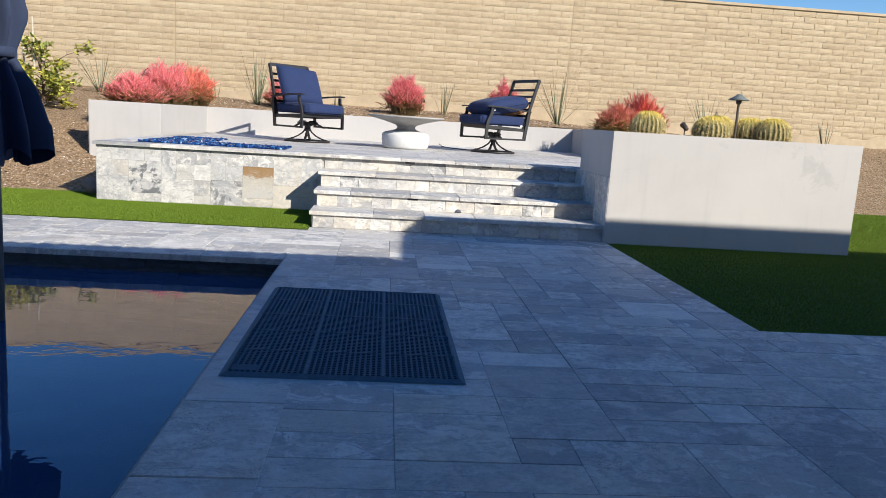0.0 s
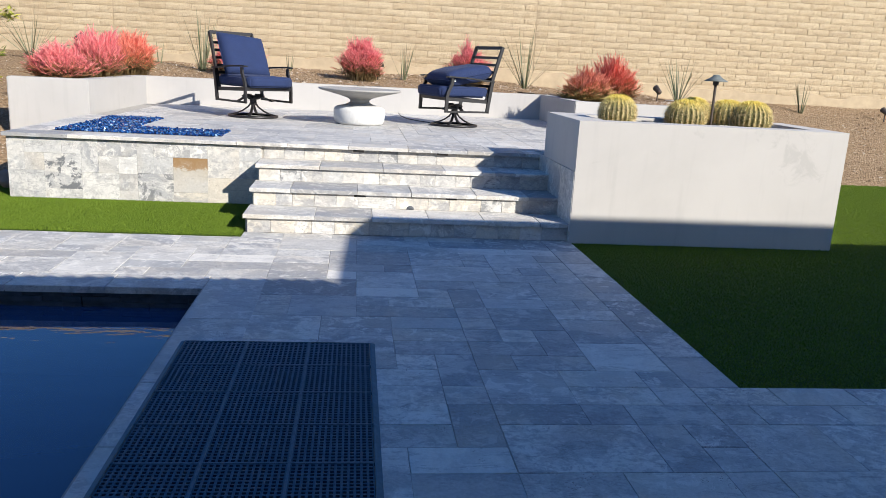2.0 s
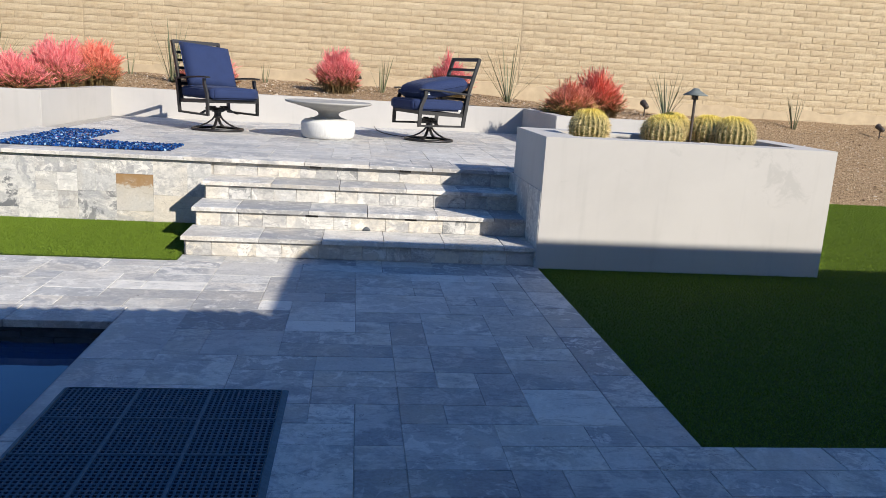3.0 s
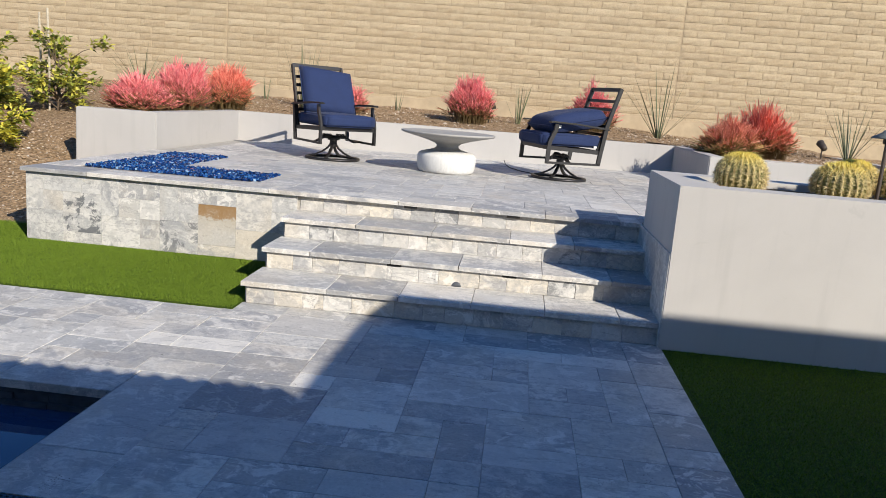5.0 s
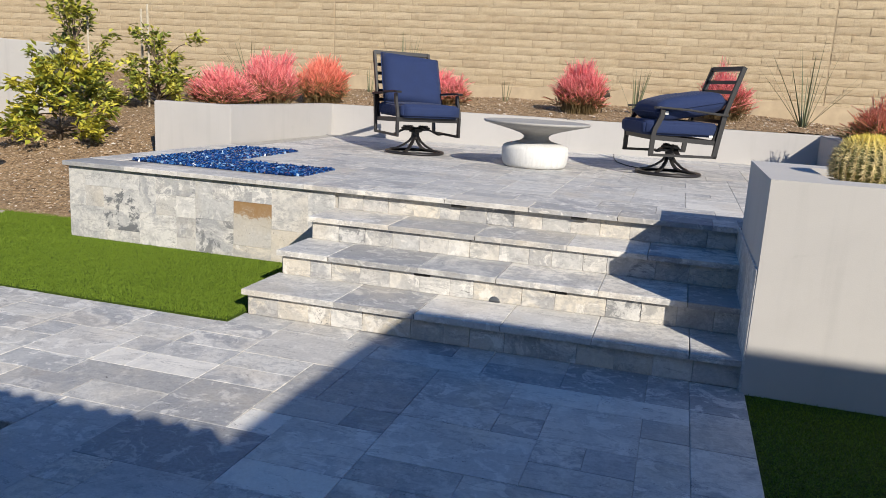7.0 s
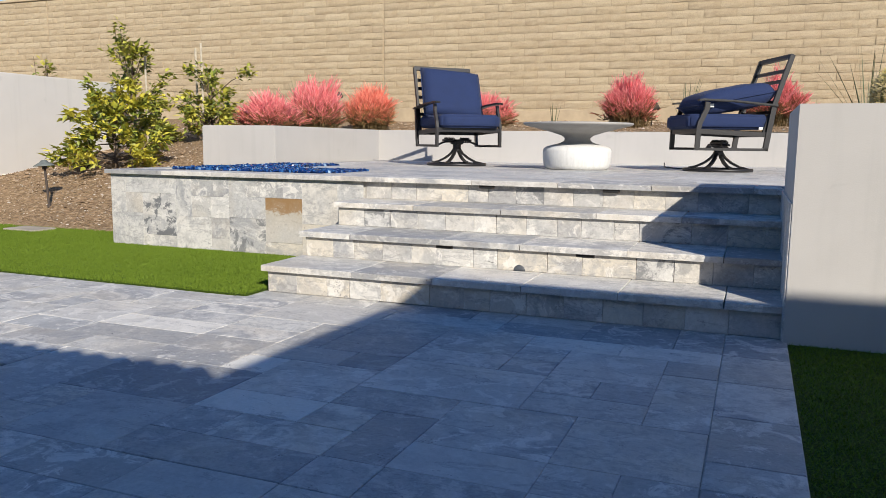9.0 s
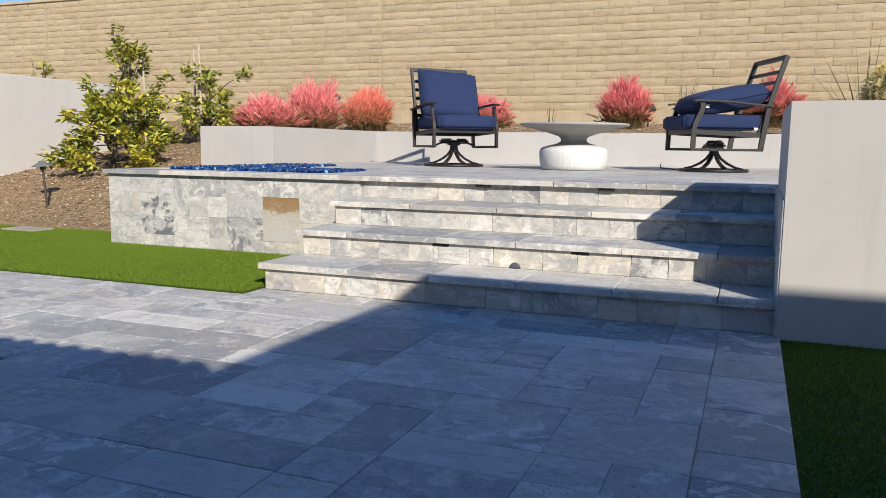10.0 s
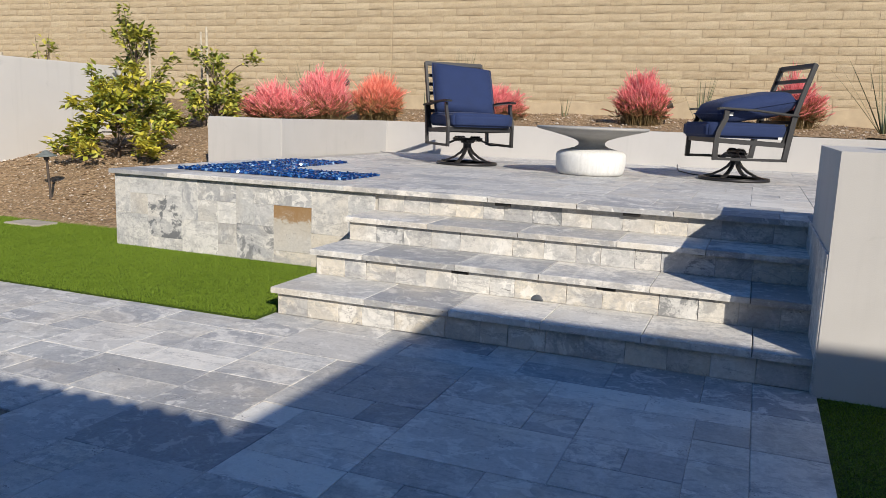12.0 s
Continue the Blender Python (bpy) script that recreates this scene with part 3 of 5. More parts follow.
sharp = [e for e in bm.edges if len(e.link_faces) == 2 and e.calc_face_angle(0) > 0.5]
bmesh.ops.bevel(bm, geom=sharp, offset=0.02, segments=3, affect="EDGES")
planter = setting("planter_wall", bm, STUCCO_STAINED, "tall grey stucco planter box with a stained front", "planter")
bm = bmesh.new()
n = 24
g = [[bm.verts.new((inner[0][0] + (inner[1][0] - inner[0][0]) * i / n, inner[0][1] + (inner[2][1] - inner[0][1]) * j / n,
                    1.035 + 0.012 * noise.noise(Vector((i * 0.9, j * 0.9, 0))))) for j in range(n + 1)] for i in range(n + 1)]
for i in range(n):
    for j in range(n):
        bm.faces.new((g[i][j], g[i + 1][j], g[i + 1][j + 1], g[i][j + 1]))
setting("planter_soil", bm, SOIL, "gravelly brown soil filling the planter", "soil", True)

bm = wall_run(bmesh.new(), [(-6.6, 7.6), (-6.6, 12.7)], 0.2, -0.05, 1.69)
setting("wall_west", bm, STUCCO_WHITE, "pale stucco garden wall standing on the slope", "wall")

# ---- block wall along the back ----
bm = box(bmesh.new(), -22, 18, WALL_Y + 0.011, WALL_Y + 0.22, -0.1, WALL_TOP - 0.02)
back_wall = setting("wall_north", bm, MORTAR, "tall tan slump-block boundary wall with running joints", "wall")
bm = bmesh.new()
for i in range(132):
    x0, x1 = -22 + 0.3 * i, -22 + 0.3 * (i + 1)
    top0, top1 = [1.46 + 0.13 * noise.noise(Vector((x * 1.7, 0, 9))) - 0.2 * smooth(3, 8, x) for x in (x0, x1)]
    vs = [bm.verts.new(p) for p in ((x0, WALL_Y - 0.022, 0.6), (x1, WALL_Y - 0.022, 0.6), (x1, WALL_Y - 0.018, top1), (x0, WALL_Y - 0.018, top0), (x1, WALL_Y + 0.04, top1 + 0.01), (x0, WALL_Y + 0.04, top0 + 0.01))]
    bm.faces.new(vs[:4])
    bm.faces.new((vs[3], vs[2], vs[4], vs[5]))
bmesh.ops.remove_doubles(bm, verts=bm.verts, dist=0.0005)
part("footing_wash", bm, BASE_WASH, back_wall, "pale cement wash along the foot")
bm = box(bmesh.new(), -22, 18, WALL_Y - 0.03, WALL_Y + 0.25, WALL_TOP - 0.02, WALL_TOP + 0.035, 0.008)
part("wall_cap", bm, BASE_WASH, back_wall, "pale thin cap")

# ---- house that shades the yard, behind the walk ----
EAVE, PORCH, DX, DY = 5.2, 3.6, 0.754 / 0.665, 0.88 / 0.665
ex, ey2 = 0.13 + EAVE * DX, 7.845 - EAVE * DY
px1, ey1, SKEW = 0.13 + PORCH * DX, 5.905 - PORCH * DY, 0.03
house = thing("house", "two-storey stucco house with clay tile eaves", "house")
part("wall", box(bmesh.new(), -9, ex + 0.5, -2.4, -2.1, -0.05, PORCH - 0.1), STUCCO, house)
part("wall", box(bmesh.new(), ex + 0.5, 13, ey2 - 0.9, ey2 - 0.6, -0.05, EAVE), STUCCO, house)
part("wall", box(bmesh.new(), ex + 0.5, ex + 0.8, -2.1, ey2 - 0.9, -0.05, EAVE), STUCCO, house)
for x0, x1, y1, top, skew in ((-9, px1, ey1, PORCH, SKEW), (ex, 13, ey2, EAVE, 0.0)):
    bm = bmesh.new()
    run = 9.5
    pts = [(y1 - 0.02, top - 0.16), (y1 - 0.02, top - 0.07), (y1 - run, top + 0.02 * run), (y1 - run, top - 0.10)]
    a = [bm.verts.new((x0, y - skew * (x1 - x0), z)) for y, z in pts]
    b = [bm.verts.new((x1, y, z)) for y, z in pts]
    bm.faces.new(a)
    bm.faces.new(b[::-1])
    for k in range(4):
        bm.faces.new((a[k], b[k], b[(k + 1) % 4], a[(k + 1) % 4]))
    part("roof", bm, ROOF, house, "clay tiled roof")
bm = bmesh.new()
arc = [(0.052 * math.cos(math.pi * k / 6), 0.13 * math.sin(math.pi * k / 6)) for k in range(7)]
a = [bm.verts.new((x, 0.05, z - 0.05)) for x, z in arc]
b = [bm.verts.new((x, -0.5, z + 0.15)) for x, z in arc]
for k in range(6):
    bm.faces.new((a[k], a[k + 1], b[k + 1], b[k]))
bm.faces.new(a)
EAVE_TILE = mesh_of("eave_tile", bm, ROOF)
x = px1 - 0.03
while x > px1 - 6.5:
    part("eave_tile", EAVE_TILE, ROOF, house, at=pose(x, ey1 - 0.02 - SKEW * (px1 - x), PORCH))
    x -= 0.125


# ---- furniture on the patio ----
def pillow(bm, w, d, h, m, sag=0.0, n=14, seed=0):
    """A stuffed cushion, w x d and h thick at the middle, with a seam edge and soft dents."""
    rows = {}
    off = Vector((seed * 3.1, 0, 0))
    for s in (1, -1):
        for i in range(n + 1):
            for j in range(n + 1):
                u, v = 2 * i / n - 1, 2 * j / n - 1
                edge = (1 - abs(u) ** 5) * (1 - abs(v) ** 5)
                puff = max(0.0, edge) ** 0.42
                pull = 1 - 0.035 * (abs(u * v)) ** 2
                x, y = u * w / 2 * (1 - 0.03 * (1 - v * v)) * pull, v * d / 2 * (1 - 0.03 * (1 - u * u)) * pull
                z = s * h / 2 * puff + 0.012 * puff * noise.noise(Vector((u * 1.7, v * 1.7, s)) + off) - sag * (1 - u * u)
                if s == -1 and (i in (0, n) or j in (0, n)):
                    rows[s, i, j] = rows[1, i, j]
                else:
                    rows[s, i, j] = bm.verts.new(m @ Vector((x, y, z)))
    for s in (1, -1):
        for i in range(n):
            for j in range(n):
                q = (rows[s, i, j], rows[s, i + 1, j], rows[s, i + 1, j + 1], rows[s, i, j + 1])
                bm.faces.new(q if s == 1 else q[::-1])
    return bm


def seat_pad(bm, w, d, h, z, ahead):
    """A boxed seat cushion with rounded edges."""
    box(bm, -d / 2, d / 2, -w / 2, w / 2, z, z + h)
    bmesh.ops.subdivide_edges(bm, edges=bm.edges, cuts=5, use_grid_fill=True)
    for v in bm.verts:
        u, t = v.co.x / (d / 2), v.co.y / (w / 2)
        if v.co.z > z + h * 0.5:
            v.co.z += 0.018 * (1 - u * u) * (1 - t * t) + 0.004 * noise.noise(v.co * 7)
        k = abs(2 * (v.co.z - z) / h - 1)
        v.co.x *= 1 - 0.02 * k * k
        v.co.y *= 1 - 0.02 * k * k
    edges = [e for e in bm.edges if len(e.link_faces) == 2 and e.calc_face_angle(0) > 0.8]
    bmesh.ops.bevel(bm, geom=edges, offset=0.02, segments=3, affect="EDGES")
    bmesh.ops.translate(bm, verts=bm.verts, vec=(ahead, 0, 0))
    return bm


def swivel_chair(at, turn, label):
    """A swivel rocker with a slatted back; local x points forward, z=0 is the floor."""
    ch = thing("patio_chair", label, "chair", at, turn, "swivel chairs round the table")
    w = 0.372
    bm = spin(bmesh.new(), [(0.285, 0.0), (0.338, 0.0), (0.343, 0.012), (0.338, 0.028), (0.285, 0.030), (0.28, 0.015)], 40)
    bm.faces.ensure_lookup_table()
    bmesh.ops.delete(bm, geom=[f for f in bm.faces if len(f.verts) > 8], context="FACES_ONLY")
    part("base_ring", bm, FRAME, ch, smooth=True)
    for k in range(4):
        a = radians(45 + 90 * k)
        pts = [(r * math.cos(a), r * math.sin(a), z) for r, z in ((0.31, 0.026), (0.225, 0.045), (0.14, 0.085), (0.072, 0.135), (0.035, 0.185))]
        part("base_leg", strap(bmesh.new(), pts, 0.034, 0.02, (-math.sin(a), math.cos(a), 0)), FRAME, ch)
    bm = spin(bmesh.new(), [(0.045, 0.16), (0.05, 0.19), (0.046, 0.2), (0.046, 0.235), (0.075, 0.24), (0.075, 0.262)], 20)
    part("swivel_hub", bm, FRAME, ch)
    bm = bmesh.new()
    for s in (-1, 1):
        tube(bm, [(0.027 * math.cos(k * 0.9), s * (0.04 + 0.0028 * k), 0.285 + 0.027 * math.sin(k * 0.9)) for k in range(42)], 0.007, 5)
    part("rocker_spring", bm, FRAME, ch)
    bm = box(bmesh.new(), -0.10, 0.10, -0.045, 0.045, 0.252, 0.275, 0.005)
    box(bm, -0.03, 0.03, -0.17, 0.17, 0.275, 0.295, 0.004)
    part("rocker_plate", bm, FRAME, ch)
    for s in (-1, 1):
        strut = [(0.0, s * 0.12, 0.28), (0.02, s * 0.2, 0.25), (0.02, s * 0.27, 0.215), (0.0, s * (w - 0.01), 0.222)]
        part("carrier_arm", strap(bmesh.new(), strut, 0.05, 0.016, (1, 0, 0)), FRAME, ch)
        # side frame: front post, lower rail, rear post
        part("front_post", strap(bmesh.new(), [(0.36, s * w, 0.215), (0.355, s * w, 0.42), (0.343, s * w, 0.48), (0.285, s * w, 0.60), (0.278, s * w, 0.672)], 0.026, 0.046), FRAME, ch)
        part("lower_rail", strap(bmesh.new(), [(0.38, s * w, 0.222), (-0.335, s * w, 0.222)], 0.026, 0.026), FRAME, ch)
        part("rear_post", strap(bmesh.new(), [(-0.31, s * w, 0.212), (-0.33, s * w, 0.36), (-0.375, s * w, 0.66)], 0.026, 0.05), FRAME, ch)
        arm = [(0.37, s * w, 0.688), (0.32, s * w, 0.694), (0.0, s * w, 0.682), (-0.26, s * w, 0.657), (-0.405, s * w, 0.645)]
        bm = strap(bmesh.new(), arm, 0.066, 0.02)
        bmesh.ops.bevel(bm, geom=bm.edges[:], offset=0.005, segments=2, affect="EDGES")
        part("armrest", bm, FRAME, ch)
        part("seat_rail", strap(bmesh.new(), [(0.365, s * (w - 0.014), 0.395), (-0.32, s * (w - 0.014), 0.365)], 0.026, 0.046), FRAME, ch)
        part("back_stile", strap(bmesh.new(), [(-0.305, s * (w - 0.03), 0.38), (-0.37, s * (w - 0.03), 0.60), (-0.45, s * (w - 0.03), 0.86), (-0.535, s * (w - 0.03), 1.13)], 0.028, 0.046), FRAME, ch)
    part("front_rail", strap(bmesh.new(), [(0.358, -w, 0.395), (0.358, w, 0.395)], 0.026, 0.046, (1, 0, 0)), FRAME, ch)
    part("rear_rail", strap(bmesh.new(), [(-0.30, -w, 0.368), (-0.30, w, 0.368)], 0.026, 0.046, (1, 0, 0)), FRAME, ch)
    lean = Vector((-0.085, 0, 0.27)).normalized()
    for z in (0.48, 0.58, 0.68, 0.78, 0.88, 0.98):
        x = along([(0.38, -0.305), (0.60, -0.37), (0.86, -0.45), (1.13, -0.535)], z)
        part("back_slat", strap(bmesh.new(), [(x, -(w - 0.04), z), (x, w - 0.04, z)], 0.036, 0.012, tuple(lean)), FRAME, ch)
    part("top_rail", strap(bmesh.new(), [(-0.531, -(w - 0.03), 1.117), (-0.531, w - 0.03, 1.117)], 0.042, 0.03, tuple(lean)), FRAME, ch)
    return ch


CHAIR_A = (-1.17, 12.0, PATIO_Z + 0.002)
CHAIR_B = (1.66, 12.04, PATIO_Z + 0.002)


def seam(w, d, m):
    """The piped edge of a pillow."""
    out = []
    for k in range(64):
        s = 4 * k / 64
        side, f = int(s), 2 * (s - int(s)) - 1
        u, v = ((f, -1), (1, f), (-f, 1), (-1, -f))[side]
        pull = 1 - 0.035 * (u * v) ** 2
        out.append(m @ Vector((u * w / 2 * (1 - 0.03 * (1 - v * v)) * pull, v * d / 2 * (1 - 0.03 * (1 - u * u)) * pull, 0)))
    return out


def cushion(name, label, at, turn, bm, tag=None, edge=None):
    th = thing(name, label, "cushion", at, turn)
    cover = part("cover", bm, NAVY, th, smooth=True)
    if tag is not None:
        part("care_tag", tag, WHITE_TAG, cover, "small white care tag")
    if edge:
        part("piping", tube(bmesh.new(), edge, 0.0065, 6, True), NAVY, cover, smooth=True)
    return th


TURN_A, TURN_B = -48.0, 204.0
swivel_chair(CHAIR_A, TURN_A, "black metal swivel patio chair with an upright navy back cushion")
swivel_chair(CHAIR_B, TURN_B, "black metal swivel patio chair, its back cushion lying flat")
for at, turn in ((CHAIR_A, TURN_A), (CHAIR_B, TURN_B)):
    tag = box(bmesh.new(), -0.29, -0.25, 0.336, 0.342, 0.416, 0.44)
    cushion("seat_cushion", "navy blue boxed seat cushion on the chair", at, turn, seat_pad(bmesh.new(), 0.68, 0.78, 0.142, 0.418, 0.05), tag)
m = pose(-0.262, 0.03, 0.815, 0, 0, 0) @ pose(0, 0, 0, 0, 60, 0) @ pose(0, 0, 0, 0, 0, -5)
cushion("back_cushion", "plump navy back cushion leaning on the slats", CHAIR_A, TURN_A, pillow(bmesh.new(), 0.66, 0.74, 0.20, m, seed=1), edge=seam(0.66, 0.74, m))
m = pose(-0.04, 0.0, 0.715, 0, 0, 0) @ pose(0, 0, 0, 0, 11, 2)
tag = box(bmesh.new(), 0.20, 0.235, 0.322, 0.330, 0.625, 0.66)
cushion("back_cushion", "navy back cushion lying loosely on the seat", CHAIR_B, TURN_B, pillow(bmesh.new(), 0.80, 0.66, 0.24, m, 0.0, seed=2), tag, seam(0.80, 0.66, m))

table = thing("side_table", "round concrete pedestal table with a flared top", "table", (0.30, 11.62, PATIO_Z + 0.002))
prof = [(0.305, 0.0), (0.322, 0.008), (0.338, 0.04), (0.35, 0.12), (0.35, 0.185), (0.34, 0.212), (0.31, 0.232), (0.24, 0.25)]
part("drum_base", spin(bmesh.new(), prof, 56), DRUM, table, "pale vertically ribbed drum", True)
prof = [(0.24, 0.249), (0.17, 0.268), (0.135, 0.29), (0.13, 0.315), (0.16, 0.342), (0.26, 0.375), (0.40, 0.41), (0.545, 0.444), (0.56, 0.458), (0.557, 0.468), (0.545, 0.472), (0.53, 0.470), (0.1, 0.458)]
part("tabletop", spin(bmesh.new(), prof, 64), TOP_GREY, table, "grey flared dish top on a narrow neck", True)

# ---- fire feature: an L-shaped bed of glass let into the patio ----
FIRE = [(-2.80, -2.15, 9.12, 11.05), (-2.15, -1.13, 9.12, 9.76)]
fire = thing("fire_pit", "L-shaped sunken fire bed filled with cobalt glass", "fire pit", (0, 0, 0))
bm = bmesh.new()
for x0, x1, y0, y1 in FIRE:
    box(bm, x0, x1, y0, y1, PATIO_Z - 0.020, PATIO_Z - 0.004)
part("tray", bm, CABLE, fire, "dark metal tray")
rng = np.random.default_rng(12)
verts, faces = [], []
for _ in range(6500):
    x0, x1, y0, y1 = FIRE[0] if rng.random() < 0.655 else FIRE[1]
    p = np.array([rng.uniform(x0 + 0.015, x1 - 0.01), rng.uniform(y0 + 0.015, y1 - 0.015), PATIO_Z + rng.uniform(-0.004, 0.010)])
    q = rng.normal(size=(8, 3))
    q /= np.linalg.norm(q, axis=1)[:, None]
    s = rng.uniform(0.010, 0.020)
    corners = np.array([(a, b, c) for a in (-1, 1) for b in (-1, 1) for c in (-1, 1)]) * s * rng.uniform(0.5, 1.0, 3) * 0.75 + q * s * 0.25
    rot = np.array(Euler(rng.uniform(0, 6.28, 3)).to_matrix())
    b = len(verts)
    verts += (corners @ rot.T + p).tolist()
    faces += [tuple(b + i for i in f) for f in ((0, 1, 3, 2), (4, 6, 7, 5), (0, 4, 5, 1), (2, 3, 7, 6), (0, 2, 6, 4), (1, 5, 7, 3))]
part("fire_glass", mesh_raw("fire_glass", verts, faces, GLASS), GLASS, fire, "glinting cobalt blue glass chunks", kind="stuff")

# ---- rubber mat ----
MX0, MX1, MY0, MY1 = -0.632, 0.388, 3.10, 4.765
mat_thing = thing("rubber_mat", "black perforated rubber drainage mat lying on the paving", "mat")
cols, rows = 3, 5
pw, pd = (MX1 - MX0 - 0.05) / cols, (MY1 - MY0 - 0.05) / rows
nx, ny = 13, 13
bm = bmesh.new()
cw, cd = (pw - 0.012) / nx, (pd - 0.012) / ny
for i in range(nx):
    for j in range(ny):
        x, y = 0.006 + (i + 0.5) * cw, 0.006 + (j + 0.5) * cd
        sq = [bm.verts.new((x + a * cw / 2, y + b * cd / 2, 0.012)) for a, b in ((-1, -1), (1, -1), (1, 1), (-1, 1))]
        k = 0.30
        ho = [bm.verts.new((x + a * cw * k, y + b * cd * k, 0.0115)) for a, b in ((-1, -1), (1, -1), (1, 1), (-1, 1))]
        dn = [bm.verts.new((v.co.x, v.co.y, 0.001)) for v in ho]
        for q in range(4):
            r = (q + 1) % 4
            bm.faces.new((sq[q], sq[r], ho[r], ho[q]))
            bm.faces.new((ho[q], ho[r], dn[r], dn[q]))
        bm.faces.new(dn)
bmesh.ops.remove_doubles(bm, verts=bm.verts, dist=0.0002)
panel = mesh_of("mat_panel", bm, RUBBER)
bm = box(bmesh.new(), 0.03, 0.135, 0.04, 0.115, 0.001, 0.0135, 0.003)
for i in range(cols):
    for j in range(rows):
        part("mat_panel", panel, RUBBER, mat_thing, at=pose(MX0 + 0.025 + i * pw, MY0 + 0.025 + j * pd, 0.002))
part("maker_plate", bm, RUBBER, mat_thing, "smooth blank plate in one corner", at=pose(MX0 + 0.01, MY0 + 0.01, 0.002))
bm = bmesh.new()
for i in range(1, cols):
    box(bm, MX0 + 0.025 + i * pw - 0.006, MX0 + 0.025 + i * pw + 0.006, MY0 + 0.025, MY1 - 0.025, 0.002, 0.017, 0.003)
part("long_rib", bm, RIB, mat_thing)
bm = bmesh.new()
for j in range(1, rows):
    box(bm, MX0 + 0.025, MX1 - 0.025, MY0 + 0.025 + j * pd - 0.006, MY0 + 0.025 + j * pd + 0.006, 0.002, 0.0172, 0.003)
part("cross_rib", bm, RIB, mat_thing)
bm = bmesh.new()
o = [(MX0, MY0), (MX1, MY0), (MX1, MY1), (MX0, MY1)]
inn = [(MX0 + 0.028, MY0 + 0.028), (MX1 - 0.028, MY0 + 0.028), (MX1 - 0.028, MY1 - 0.028), (MX0 + 0.028, MY1 - 0.028)]
a, b2 = [bm.verts.new((x, y, 0.001)) for x, y in o], [bm.verts.new((x, y, 0.016)) for x, y in inn]
for k in range(4):
    bm.faces.new((a[k], a[(k + 1) % 4], b2[(k + 1) % 4], b2[k]))
part("bevelled_border", bm, RIB, mat_thing)

# ---- closed umbrella standing in the pool shelf ----
umb = thing("umbrella", "closed navy canvas umbrella on a grey pole", "umbrella", (-2.04, 4.30, -0.9))
part("pole", tube(bmesh.new(), [(0, 0, 0), (0, 0, 1.6), (0, 0, 2.9)], 0.021, 14), plain("grey_pole", (0.16, 0.165, 0.17), 0.4), umb, smooth=True)
part("pole_collar", spin(bmesh.new(), [(0.03, 0.60), (0.034, 0.62), (0.034, 0.72), (0.03, 0.74)], 16), FRAME, umb)
part("foot", spin(bmesh.new(), [(0.25, -0.7), (0.25, -0.66), (0.06, -0.62), (0.05, 0.1)], 24), FRAME, umb)
bm = bmesh.new()
seg, levels = 96, 26
prev = None
for i in range(levels + 1):
    u = i / levels
    z = 1.66 + 1.2 * u
    base = along([(0, 0.275), (0.12, 0.262), (0.3, 0.20), (0.40, 0.135), (0.44, 0.118), (0.48, 0.14), (0.6, 0.18), (0.8, 0.13), (1.0, 0.03)], u)
    fold = along([(0, 0.30), (0.3, 0.26), (0.44, 0.10), (0.6, 0.22), (1.0, 0.05)], u)
    ring = []
    for k in range(seg):
        t = math.tau * k / seg
        r = 0.74 * base * (1 + 1.25 * fold * math.sin(9 * t + 1.6 * u + 0.7 * math.sin(2 * t)) + 0.10 * math.sin(4 * t + 2 * u))
        ring.append(bm.verts.new((r * math.cos(t), r * math.sin(t), z + 0.045 * (1 - u) * math.sin(9 * t + 1.2) * (u < 0.15))))
    if prev:
        for k in range(seg):
            bm.faces.new((prev[k], prev[(k + 1) % seg], ring[(k + 1) % seg], ring[k]))
    prev = ring
canopy = part("canopy", bm, CANVAS, umb, "folded navy canopy hanging in pleats", True)
part("tie_strap", spin(bmesh.new(), [(0.100, 2.165), (0.112, 2.17), (0.112, 2.215), (0.100, 2.22)], 32), CANVAS, canopy, smooth=True)


